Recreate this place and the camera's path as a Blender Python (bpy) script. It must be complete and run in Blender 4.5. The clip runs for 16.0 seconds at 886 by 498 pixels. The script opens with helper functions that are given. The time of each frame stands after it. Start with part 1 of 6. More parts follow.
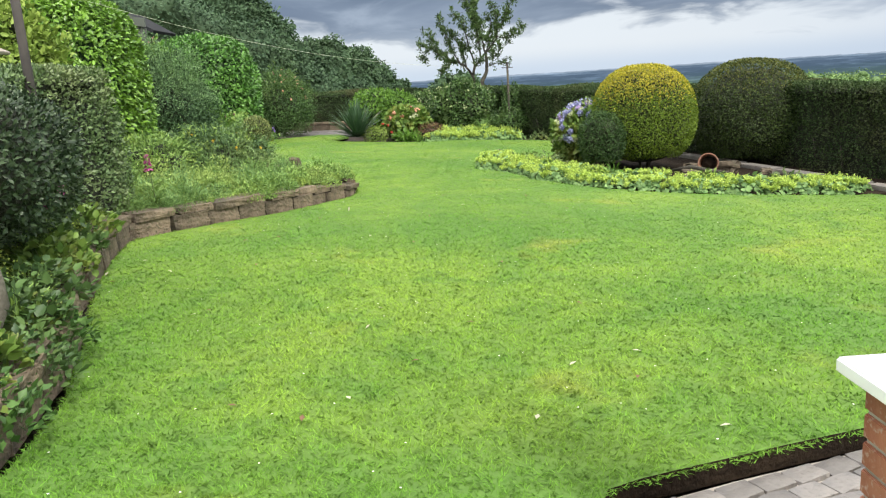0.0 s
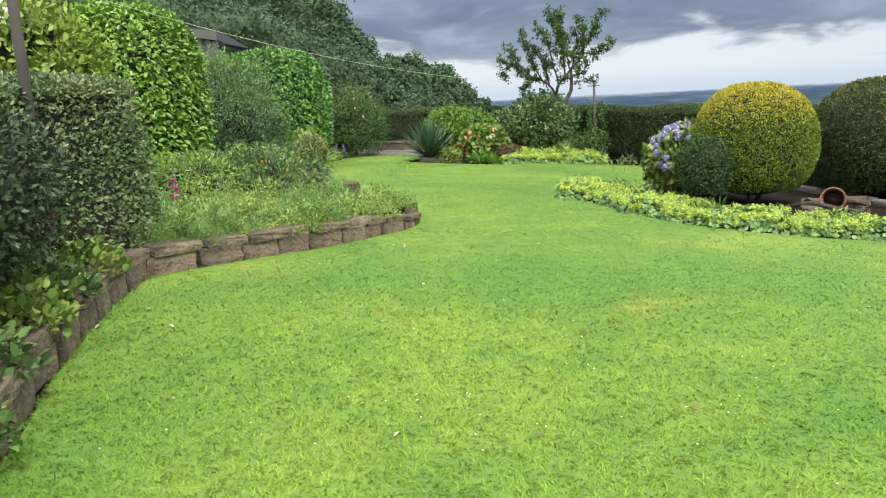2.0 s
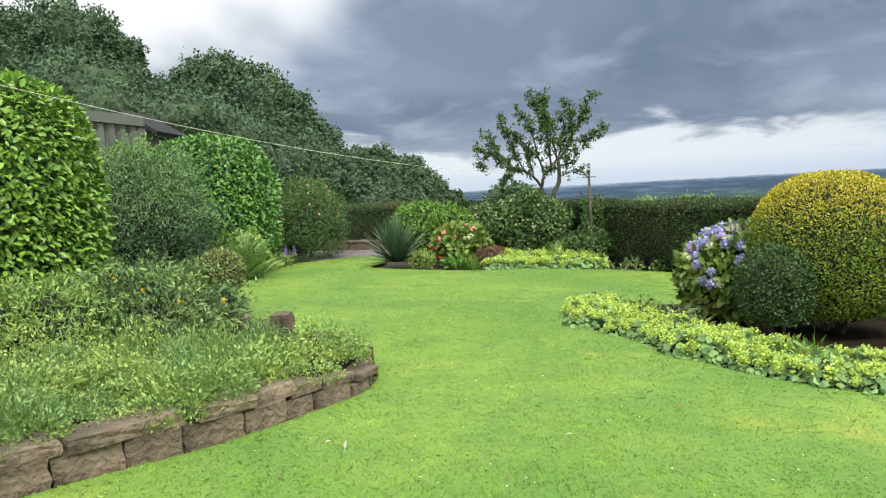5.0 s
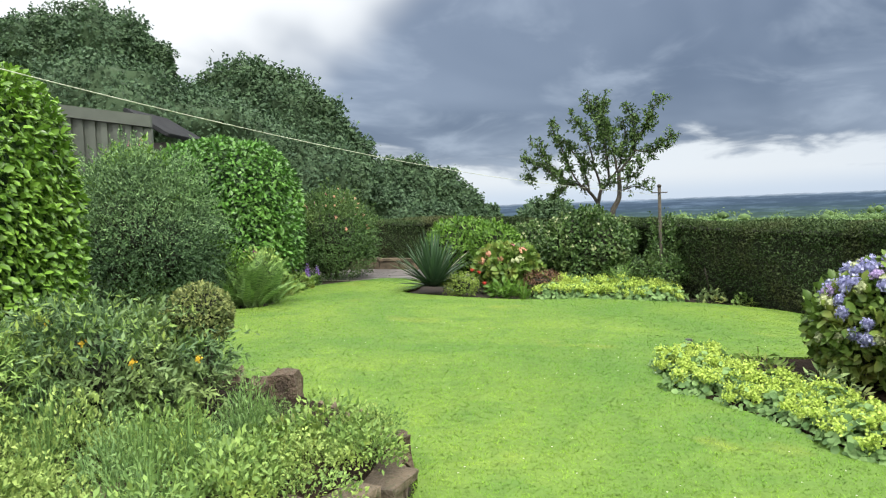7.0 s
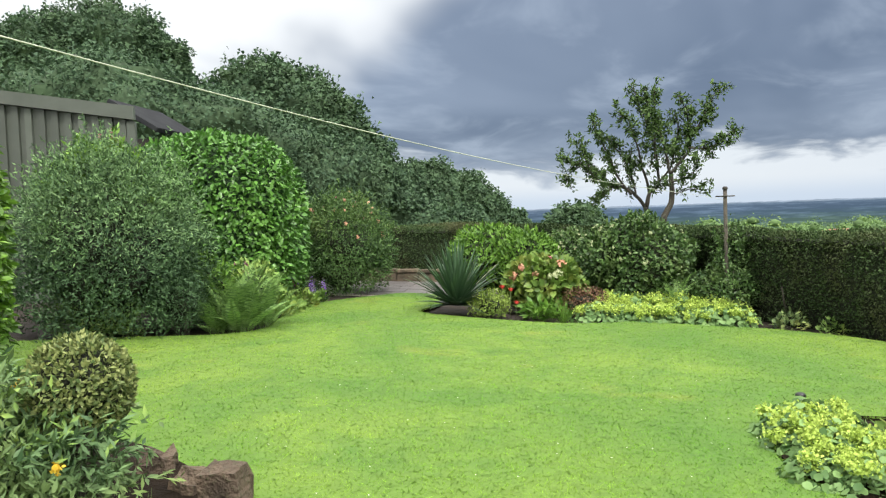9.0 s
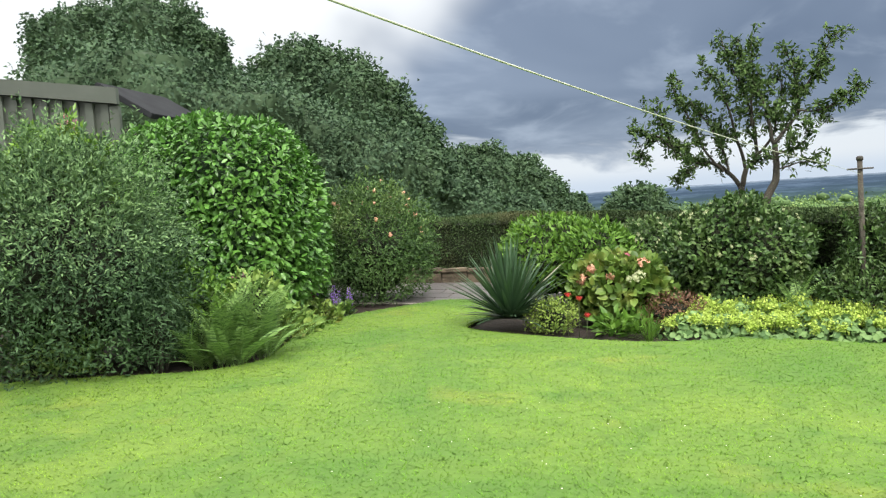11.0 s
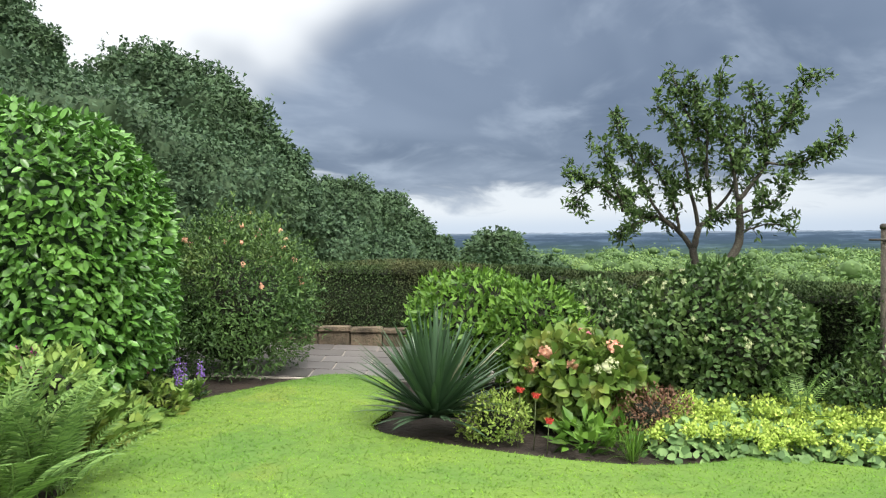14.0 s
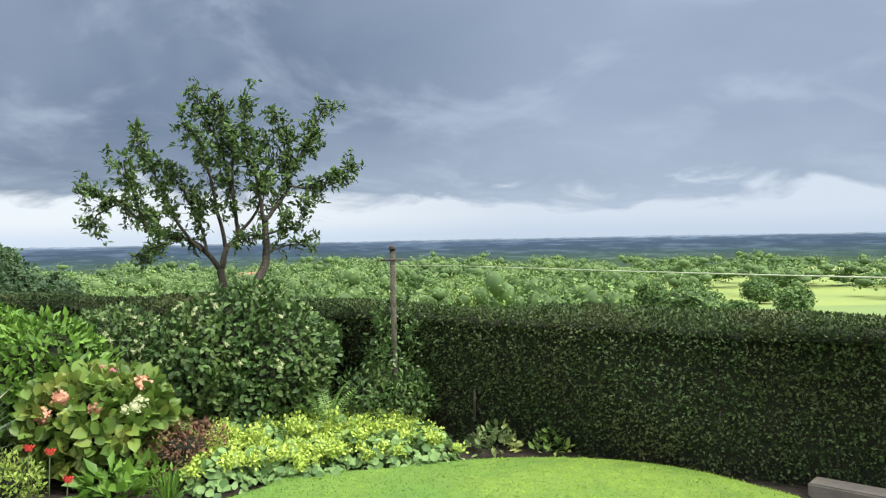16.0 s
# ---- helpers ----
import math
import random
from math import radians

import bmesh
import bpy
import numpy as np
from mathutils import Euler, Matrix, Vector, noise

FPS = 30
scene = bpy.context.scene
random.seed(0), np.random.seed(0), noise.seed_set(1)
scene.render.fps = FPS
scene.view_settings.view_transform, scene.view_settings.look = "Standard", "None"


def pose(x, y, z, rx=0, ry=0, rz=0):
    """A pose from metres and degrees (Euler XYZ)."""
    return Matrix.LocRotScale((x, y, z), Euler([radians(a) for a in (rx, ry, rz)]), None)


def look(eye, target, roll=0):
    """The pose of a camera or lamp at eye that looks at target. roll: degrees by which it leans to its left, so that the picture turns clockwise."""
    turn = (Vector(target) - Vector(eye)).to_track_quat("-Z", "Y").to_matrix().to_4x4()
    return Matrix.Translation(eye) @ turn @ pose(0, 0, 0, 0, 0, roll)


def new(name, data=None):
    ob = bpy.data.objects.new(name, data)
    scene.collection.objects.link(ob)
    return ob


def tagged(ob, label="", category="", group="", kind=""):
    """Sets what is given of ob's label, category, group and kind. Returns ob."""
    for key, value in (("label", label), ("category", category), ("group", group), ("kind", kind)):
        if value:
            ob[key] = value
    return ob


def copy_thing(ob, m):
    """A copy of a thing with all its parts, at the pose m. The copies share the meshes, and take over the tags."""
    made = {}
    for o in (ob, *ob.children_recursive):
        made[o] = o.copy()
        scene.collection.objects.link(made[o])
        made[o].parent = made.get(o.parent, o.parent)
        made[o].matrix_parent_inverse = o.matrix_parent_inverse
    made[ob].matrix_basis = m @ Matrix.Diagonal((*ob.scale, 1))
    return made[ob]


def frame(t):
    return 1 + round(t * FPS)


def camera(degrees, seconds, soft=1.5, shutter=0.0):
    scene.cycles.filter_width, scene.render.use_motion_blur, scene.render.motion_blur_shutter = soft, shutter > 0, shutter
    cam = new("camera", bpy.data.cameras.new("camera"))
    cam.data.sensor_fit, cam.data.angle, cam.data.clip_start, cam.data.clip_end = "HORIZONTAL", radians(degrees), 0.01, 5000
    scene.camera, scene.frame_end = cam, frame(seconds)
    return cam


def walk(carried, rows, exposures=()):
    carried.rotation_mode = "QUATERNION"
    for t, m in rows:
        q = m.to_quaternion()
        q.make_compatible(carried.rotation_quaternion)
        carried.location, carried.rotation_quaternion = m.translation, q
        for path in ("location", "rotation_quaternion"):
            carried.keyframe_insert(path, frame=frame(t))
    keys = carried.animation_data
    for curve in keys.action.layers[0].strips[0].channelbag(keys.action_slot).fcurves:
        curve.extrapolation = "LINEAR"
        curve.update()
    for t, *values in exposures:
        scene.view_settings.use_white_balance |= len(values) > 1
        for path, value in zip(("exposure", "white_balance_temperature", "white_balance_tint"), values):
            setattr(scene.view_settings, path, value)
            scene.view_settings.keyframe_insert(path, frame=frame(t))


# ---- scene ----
cam = camera(60.1, 16.0, soft=1.2)

PATH = [
    (0, (0.847, -6.984, 1.481), (0.879, -5.032, 1.043), -3.7),
    (0.5, (0.973, -6.785, 1.451), (0.836, -4.838, 1.015), -3.4),
    (1, (0.997, -6.482, 1.45), (0.846, -4.535, 1.018), -2.6),
    (1.5, (0.998, -6.052, 1.443), (0.826, -4.102, 1.037), -2.8),
    (2, (0.946, -5.639, 1.45), (0.778, -3.682, 1.07), -3.0),
    (2.5, (0.858, -5.175, 1.487), (0.75, -3.21, 1.133), -2.8),
    (3, (0.836, -4.686, 1.521), (0.762, -2.706, 1.243), -2.7),
    (3.5, (0.783, -4.206, 1.517), (0.741, -2.222, 1.263), -2.8),
    (4, (0.75, -3.763, 1.523), (0.722, -1.777, 1.294), -2.7),
    (4.2, (0.777, -3.54, 1.511), (0.742, -1.551, 1.301), -2.8),
    (6.3, (0.541, -1.377, 1.509), (0.386, 0.613, 1.385), -2.9),
    (6.5, (0.487, -1.184, 1.549), (0.334, 0.806, 1.425), -2.4),
    (7, (0.442, -0.688, 1.544), (0.282, 1.302, 1.429), -2.3),
    (7.5, (0.353, -0.234, 1.567), (0.196, 1.756, 1.453), -2.2),
    (8, (0.302, 0.256, 1.584), (0.151, 2.247, 1.477), -2.0),
    (8.5, (0.29, 0.706, 1.575), (0.106, 2.695, 1.472), -1.8),
    (9, (0.294, 1.183, 1.552), (0.07, 3.168, 1.451), -2.1),
    (9.2, (0.273, 1.38, 1.545), (0.05, 3.365, 1.446), -1.8),
    (11.3, (0.122, 3.724, 1.601), (-0.279, 5.678, 1.462), -3.7),
    (11.5, (0.086, 3.92, 1.621), (-0.332, 5.87, 1.472), -2.7),
    (12, (-0.074, 4.333, 1.623), (-0.5, 6.281, 1.471), -2.3),
    (12.5, (-0.246, 4.748, 1.644), (-0.714, 6.685, 1.477), -1.3),
    (13, (-0.446, 5.108, 1.695), (-0.875, 7.055, 1.539), -1.8),
    (13.5, (-0.631, 5.5, 1.678), (-0.893, 7.48, 1.573), -1.8),
    (14, (-0.748, 5.823, 1.712), (-0.729, 7.822, 1.666), -0.6),
    (14.5, (-0.831, 6.045, 1.8), (-0.477, 8.014, 1.82), 0.1),
    (15, (-0.869, 6.134, 1.807), (-0.24, 8.032, 1.855), 0.1),
    (15.1, (-0.864, 6.138, 1.81), (-0.174, 8.015, 1.831), -1.1),
    (15.5, (-0.807, 6.099, 1.816), (0.082, 7.89, 1.826), -0.6),
    (16, (-0.778, 6.069, 1.808), (0.383, 7.698, 1.777), -1.1),
]
walk(cam, [(t, look(eye, target, roll)) for t, eye, target, roll in PATH],
     [(0, 0.05), (2.0, 0.06), (4.0, 0.06), (13.0, 0.06), (15.0, 0.14), (16, 0.14)])

# ---------- world, sun, exposure ----------
SUN_ELEV, SUN_TURN = radians(52), radians(150)   # compass turn measured from +y clockwise
world = bpy.data.worlds.new("sky")
scene.world = world
world.use_nodes = True
WN, WL = world.node_tree.nodes, world.node_tree.links
WN.clear()


def wmath(op, a, b=None, c=None, clamp=False):
    n = WN.new("ShaderNodeMath")
    n.operation, n.use_clamp = op, clamp
    for i, v in enumerate((a, b, c)):
        if v is None:
            continue
        if isinstance(v, (int, float)):
            n.inputs[i].default_value = v
        else:
            WL.new(v, n.inputs[i])
    return n.outputs[0]


def wmix(fac, a, b):
    n = WN.new("ShaderNodeMix")
    n.data_type = "RGBA"
    for i, v in ((0, fac), (6, a), (7, b)):
        if isinstance(v, (int, float)):
            n.inputs[i].default_value = v
        elif isinstance(v, tuple):
            n.inputs[i].default_value = (*v, 1)
        else:
            WL.new(v, n.inputs[i])
    return n.outputs[2]


def wsmooth(v, lo, hi):
    n = WN.new("ShaderNodeMapRange")
    n.interpolation_type = "SMOOTHSTEP"
    WL.new(v, n.inputs[0])
    n.inputs[1].default_value, n.inputs[2].default_value = lo, hi
    return n.outputs[0]


def wnoise(vec, scale, detail, rough=0.5, distort=0.0):
    n = WN.new("ShaderNodeTexNoise")
    WL.new(vec, n.inputs["Vector"])
    n.inputs["Scale"].default_value, n.inputs["Detail"].default_value = scale, detail
    n.inputs["Roughness"].default_value, n.inputs["Distortion"].default_value = rough, distort
    return n.outputs["Fac"]


tc = WN.new("ShaderNodeTexCoord")
sep = WN.new("ShaderNodeSeparateXYZ")
WL.new(tc.outputs["Generated"], sep.inputs[0])
dx, dy, dz = sep.outputs
up = wmath("MAXIMUM", dz, 0.0)
# cloud layer seen in perspective: direction over height
flat = wmath("ADD", up, 0.30)
comb = WN.new("ShaderNodeCombineXYZ")
WL.new(wmath("DIVIDE", dx, flat), comb.inputs[0])
WL.new(wmath("DIVIDE", dy, flat), comb.inputs[1])
cloud_uv = comb.outputs[0]
big = wnoise(cloud_uv, 0.95, 4, 0.5, 0.5)
fine = wnoise(cloud_uv, 2.6, 5, 0.55, 0.5)
sky = WN.new("ShaderNodeTexSky")
sky.sky_type, sky.sun_disc = "NISHITA", False
sky.sun_elevation, sky.sun_rotation = SUN_ELEV, SUN_TURN
skyc = WN.new("ShaderNodeVectorMath")
skyc.operation = "SCALE"
WL.new(sky.outputs[0], skyc.inputs[0])
skyc.inputs["Scale"].default_value = 0.12
clouds = wmix(wsmooth(big, 0.3, 0.68), (0.135, 0.185, 0.28), (0.29, 0.36, 0.48))
clouds = wmix(wmath("MULTIPLY", wsmooth(fine, 0.47, 0.72), 0.5), clouds, (0.50, 0.59, 0.72))
# the storm cloud's ragged lower rim and the bright strip under it
rim = wmath("ADD", up, wmath("MULTIPLY", wmath("SUBTRACT", fine, 0.5), 0.13))
rim = wmath("ADD", rim, wmath("MULTIPLY", wmath("SUBTRACT", big, 0.5), 0.07))
strip = wsmooth(rim, 0.068, 0.040)
clouds = wmix(wmath("MULTIPLY", strip, 0.92), clouds, (0.84, 0.90, 0.96))
haze = wsmooth(up, 0.03, 0.0)
clouds = wmix(wmath("MULTIPLY", haze, 0.7), clouds, (0.56, 0.68, 0.84))
# the storm is darkest ahead; thin bright cloud overhead, to the west and towards the hidden sun
ahead = wmath("ADD", wmath("ADD", wmath("MULTIPLY", dx, 0.04), wmath("MULTIPLY", dy, 0.975)), wmath("MULTIPLY", up, 0.21))
clouds = wmix(wmath("MULTIPLY", wsmooth(ahead, 0.97, 0.74), 0.5), clouds, (0.45, 0.55, 0.70))
west = wmath("ADD", wmath("MULTIPLY", dx, -0.75), wmath("MULTIPLY", up, 1.3))
west = wmath("ADD", west, wmath("MULTIPLY", wmath("SUBTRACT", big, 0.5), 0.5))
clouds = wmix(wsmooth(west, 0.38, 0.53), clouds, (1.05, 1.08, 1.1))
south = wmath("ADD", wmath("MULTIPLY", dx, 0.5), wmath("MULTIPLY", dy, -0.75))
south = wmath("ADD", south, wmath("MULTIPLY", up, 0.75))
clouds = wmix(wsmooth(south, 0.34, 1.0), clouds, (2.2, 2.18, 2.1))
# the cloud sheet thins towards the zenith
clouds = wmix(wsmooth(up, 0.40, 0.86), clouds, (3.0, 2.98, 2.9))
total = wmix(0.06, clouds, skyc.outputs[0])
bg = WN.new("ShaderNodeBackground")
WL.new(total, bg.inputs[0])
bg.inputs[1].default_value = 1.0
wo = WN.new("ShaderNodeOutputWorld")
WL.new(bg.outputs[0], wo.inputs[0])

sun = new("sun", bpy.data.lights.new("sun", "SUN"))
sun.data.energy, sun.data.angle, sun.data.color = 3.9, radians(12), (1.0, 0.96, 0.88)
sun.matrix_world = look((0, 0, 0), (-math.sin(SUN_TURN) * math.cos(SUN_ELEV), -math.cos(SUN_TURN) * math.cos(SUN_ELEV), -math.sin(SUN_ELEV)))
scene.view_settings.exposure = 0.0

# ---------- materials ----------


def nodes_of(name):
    m = bpy.data.materials.new(name)
    m.use_nodes = True
    t = m.node_tree
    return m, t.nodes, t.links, t.nodes["Principled BSDF"]


def mixc(N, L, fac, a, b):
    n = N.new("ShaderNodeMix")
    n.data_type = "RGBA"
    for i, v in ((0, fac), (6, a), (7, b)):
        if isinstance(v, (int, float)):
            n.inputs[i].default_value = v
        elif isinstance(v, tuple):
            n.inputs[i].default_value = (*v, 1)
        else:
            L.new(v, n.inputs[i])
    return n.outputs[2]


def ramp(N, L, v, lo, hi):
    n = N.new("ShaderNodeMapRange")
    L.new(v, n.inputs[0])
    n.inputs[1].default_value, n.inputs[2].default_value = lo, hi
    return n.outputs[0]


def tex(N, L, scale, detail=4, rough=0.55, distort=0.0):
    c = N.new("ShaderNodeTexCoord")
    n = N.new("ShaderNodeTexNoise")
    L.new(c.outputs["Object"], n.inputs["Vector"])
    n.inputs["Scale"].default_value, n.inputs["Detail"].default_value = scale, detail
    n.inputs["Roughness"].default_value, n.inputs["Distortion"].default_value = rough, distort
    return n.outputs["Fac"]


def bump(N, L, b, height, strength, dist=0.01):
    n = N.new("ShaderNodeBump")
    L.new(height, n.inputs["Height"])
    n.inputs["Strength"].default_value, n.inputs["Distance"].default_value = strength, dist
    L.new(n.outputs[0], b.inputs["Normal"])


def leaf_mat(name, dark, light, patch=None, rough=0.45, through_light=0.3, scale=1.6, spec=0.22):
    """Leaves: each its own tint, with larger patches of new growth."""
    m, N, L, b = nodes_of(name)
    geo = N.new("ShaderNodeNewGeometry")
    c = mixc(N, L, geo.outputs["Random Per Island"], tuple(q * 0.80 for q in dark), tuple(q * 1.12 for q in light))
    if patch:
        c = mixc(N, L, ramp(N, L, tex(N, L, scale, 3), 0.5, 0.72), c, patch)
    L.new(c, b.inputs["Base Color"])
    b.inputs["Roughness"].default_value = rough
    b.inputs["Specular IOR Level"].default_value = spec
    tr = N.new("ShaderNodeBsdfTranslucent")
    L.new(c, tr.inputs[0])
    mx = N.new("ShaderNodeMixShader")
    mx.inputs[0].default_value = through_light * 0.65
    L.new(b.outputs[0], mx.inputs[1])
    L.new(tr.outputs[0], mx.inputs[2])
    L.new(mx.outputs[0], N["Material Output"].inputs[0])
    return m


def rough_mat(name, a, bcol, scale, rough=0.85, relief=0.5, dist=0.01, spots=None, metal=0.0, fine=None):
    """Mineral or woody surface: two scales of tone and a relief."""
    m, N, L, b = nodes_of(name)
    t1, t2 = tex(N, L, scale, 5), tex(N, L, fine or scale * 9, 4)
    c = mixc(N, L, ramp(N, L, t1, 0.3, 0.7), a, bcol)
    info = N.new("ShaderNodeObjectInfo")
    hsv = N.new("ShaderNodeHueSaturation")
    L.new(c, hsv.inputs["Color"])
    v = N.new("ShaderNodeMapRange")
    L.new(info.outputs["Random"], v.inputs[0])
    v.inputs[3].default_value, v.inputs[4].default_value = 0.75, 1.25
    L.new(v.outputs[0], hsv.inputs["Value"])
    c = hsv.outputs[0]
    if spots:
        c = mixc(N, L, ramp(N, L, t2, 0.55, 0.7), c, spots)
    L.new(c, b.inputs["Base Color"])
    b.inputs["Roughness"].default_value, b.inputs["Metallic"].default_value = rough, metal
    add = N.new("ShaderNodeMath")
    add.operation = "ADD"
    L.new(t1, add.inputs[0])
    L.new(t2, add.inputs[1])
    bump(N, L, b, add.outputs[0], relief, dist)
    return m


def lawn_mat(name, blades):
    m, N, L, b = nodes_of(name)
    big_, mid_, fine_ = tex(N, L, 0.32, 4, 0.6, 0.4), tex(N, L, 1.7, 5, 0.65, 0.5), tex(N, L, 14, 4)
    c = mixc(N, L, ramp(N, L, big_, 0.40, 0.60), (0.080, 0.174, 0.021), (0.148, 0.240, 0.030))
    c = mixc(N, L, ramp(N, L, mid_, 0.48, 0.72), c, (0.076, 0.166, 0.022))
    yel = N.new("ShaderNodeMath")
    yel.operation = "MULTIPLY"
    L.new(ramp(N, L, tex(N, L, 0.75, 4, 0.6), 0.60, 0.78), yel.inputs[0])
    yel.inputs[1].default_value = 0.6
    c = mixc(N, L, yel.outputs[0], c, (0.30, 0.29, 0.050))
    # moss, clover and finer grass change tone from hand to hand
    clump = N.new("ShaderNodeHueSaturation")
    L.new(c, clump.inputs["Color"])
    cv = N.new("ShaderNodeMapRange")
    L.new(tex(N, L, 11, 4, 0.7), cv.inputs[0])
    cv.inputs[1].default_value, cv.inputs[2].default_value, cv.inputs[3].default_value, cv.inputs[4].default_value = 0.30, 0.70, 0.84, 1.16
    L.new(cv.outputs[0], clump.inputs["Value"])
    c = clump.outputs[0]
    if blades:
        geo = N.new("ShaderNodeNewGeometry")
        hsv = N.new("ShaderNodeHueSaturation")
        L.new(c, hsv.inputs["Color"])
        v = N.new("ShaderNodeMapRange")
        L.new(geo.outputs["Random Per Island"], v.inputs[0])
        v.inputs[3].default_value, v.inputs[4].default_value = 0.70, 1.70
        L.new(v.outputs[0], hsv.inputs["Value"])
        c = hsv.outputs[0]
        b.inputs["Roughness"].default_value = 0.7
        b.inputs["Specular IOR Level"].default_value = 0.12
        tr = N.new("ShaderNodeBsdfTranslucent")
        L.new(c, tr.inputs[0])
        mx = N.new("ShaderNodeMixShader")
        mx.inputs[0].default_value = 0.15
        L.new(b.outputs[0], mx.inputs[1])
        L.new(tr.outputs[0], mx.inputs[2])
        L.new(mx.outputs[0], N["Material Output"].inputs[0])
    else:
        dk = N.new("ShaderNodeHueSaturation")
        L.new(c, dk.inputs["Color"])
        dk.inputs["Value"].default_value = 0.86
        c = mixc(N, L, ramp(N, L, tex(N, L, 60, 3), 0.25, 0.5), (0.085, 0.155, 0.024), dk.outputs[0])
        b.inputs["Roughness"].default_value = 0.9
        bump(N, L, b, fine_, 0.3, 0.01)
    L.new(c, b.inputs["Base Color"])
    return m


M_LAWN, M_BLADE = lawn_mat("lawn_turf", False), lawn_mat("grass_blade", True)
M_SOIL = rough_mat("damp_soil", (0.010, 0.0065, 0.004), (0.027, 0.018, 0.011), 3.0, 0.9, 1.0, 0.03)
M_SOIL.node_tree.nodes["Principled BSDF"].inputs["Specular IOR Level"].default_value = 0.12
M_ROCK = rough_mat("reddish_rock", (0.045, 0.030, 0.019), (0.19, 0.135, 0.092), 5.0, 0.8, 1.0, 0.03, (0.075, 0.072, 0.035))
M_STONE = rough_mat("weathered_sandstone", (0.034, 0.026, 0.017), (0.190, 0.145, 0.098), 3.5, 0.85, 1.0, 0.03, (0.060, 0.062, 0.030))
M_FLAG = rough_mat("wet_flagstone", (0.085, 0.078, 0.078), (0.155, 0.145, 0.14), 1.3, 0.4, 0.3, 0.006)
M_SETT = rough_mat("stone_sett", (0.11, 0.105, 0.105), (0.23, 0.205, 0.18), 4.0, 0.45, 0.6, 0.008, (0.12, 0.11, 0.10))
M_BRICK = rough_mat("red_brick", (0.20, 0.065, 0.035), (0.36, 0.15, 0.085), 5.0, 0.85, 0.6, 0.006, (0.42, 0.30, 0.24))
M_MORTAR = rough_mat("mortar", (0.26, 0.23, 0.20), (0.36, 0.33, 0.29), 8.0, 0.9, 0.5, 0.004)
M_WHITE = rough_mat("white_plastic", (0.78, 0.79, 0.80), (0.84, 0.84, 0.84), 3.0, 0.35, 0.05, 0.001)
M_BARK = rough_mat("grey_bark", (0.028, 0.024, 0.020), (0.075, 0.063, 0.05), 7.0, 0.9, 0.9, 0.012, (0.10, 0.12, 0.07))
M_PALEBARK = rough_mat("pale_bark", (0.06, 0.055, 0.043), (0.16, 0.145, 0.115), 6.0, 0.85, 0.8, 0.012)
M_WOOD = rough_mat("weathered_wood", (0.13, 0.11, 0.09), (0.27, 0.24, 0.20), 5.0, 0.85, 0.5, 0.004)
M_DARKWOOD = rough_mat("dark_wood", (0.025, 0.022, 0.02), (0.055, 0.048, 0.042), 5.0, 0.85, 0.5, 0.004)
M_TERRA = rough_mat("terracotta", (0.20, 0.085, 0.05), (0.32, 0.16, 0.10), 6.0, 0.8, 0.3, 0.003, (0.45, 0.33, 0.26))
M_METALSHED = rough_mat("olive_sheet_metal", (0.058, 0.068, 0.055), (0.088, 0.100, 0.083), 1.5, 0.55, 0.1, 0.003)
M_DARKROOF = rough_mat("dark_slate_roof", (0.02, 0.021, 0.024), (0.035, 0.037, 0.04), 3.0, 0.95, 0.3, 0.004)
M_DARKROOF.node_tree.nodes["Principled BSDF"].inputs["Specular IOR Level"].default_value = 0.1
M_ROPE = rough_mat("line_cord", (0.36, 0.38, 0.30), (0.50, 0.52, 0.42), 20.0, 0.6, 0.1, 0.001)
M_BLACK = rough_mat("black_plastic", (0.012, 0.012, 0.013), (0.02, 0.02, 0.02), 10.0, 0.4, 0.05, 0.001)
M_STEEL = rough_mat("lamp_steel", (0.45, 0.45, 0.46), (0.55, 0.55, 0.55), 8.0, 0.3, 0.05, 0.001, None, 1.0)
# near black, standing in for the shade between the leaves
M_CORE = rough_mat("inner_shade", (0.010, 0.014, 0.006), (0.025, 0.032, 0.012), 9.0, 0.95, 1.0, 0.04)
M_STEM = rough_mat("green_stem", (0.05, 0.07, 0.02), (0.09, 0.12, 0.04), 9.0, 0.7, 0.3, 0.003)

# darker leaf tone that paints the shade inside tree crowns and laurels
L_WOODCORE = leaf_mat("woodland_inner_shade", (0.030, 0.060, 0.030), (0.048, 0.080, 0.040), None, 0.8, 0.1)
L_LAUREL = leaf_mat("laurel_leaf", (0.060, 0.145, 0.018), (0.180, 0.330, 0.046), (0.21, 0.37, 0.050), 0.32, 0.25, spec=0.35)
L_LAUREL2 = leaf_mat("laurel_leaf_deep", (0.042, 0.118, 0.022), (0.108, 0.250, 0.044), (0.13, 0.28, 0.050), 0.34, 0.20, spec=0.35)
L_HEDGE = leaf_mat("hedge_leaf", (0.026, 0.052, 0.018), (0.066, 0.104, 0.036), (0.085, 0.092, 0.040), 0.6, 0.15, 1.2, 0.15)
L_HOLLY = leaf_mat("front_hedge_leaf", (0.058, 0.104, 0.042), (0.140, 0.205, 0.082), (0.18, 0.225, 0.10), 0.33, 0.18)
L_DARKH = leaf_mat("dark_holly_leaf", (0.018, 0.036, 0.018), (0.055, 0.085, 0.042), None, 0.30, 0.12)
# grey shrub: overhang shade below and light on top put into two leaf tones
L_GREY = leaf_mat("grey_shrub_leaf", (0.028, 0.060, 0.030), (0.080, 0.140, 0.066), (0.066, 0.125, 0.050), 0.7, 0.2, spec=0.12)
L_GREYLIT = leaf_mat("grey_shrub_lit_leaf", (0.080, 0.155, 0.070), (0.200, 0.310, 0.140), (0.18, 0.30, 0.11), 0.7, 0.3, spec=0.12)
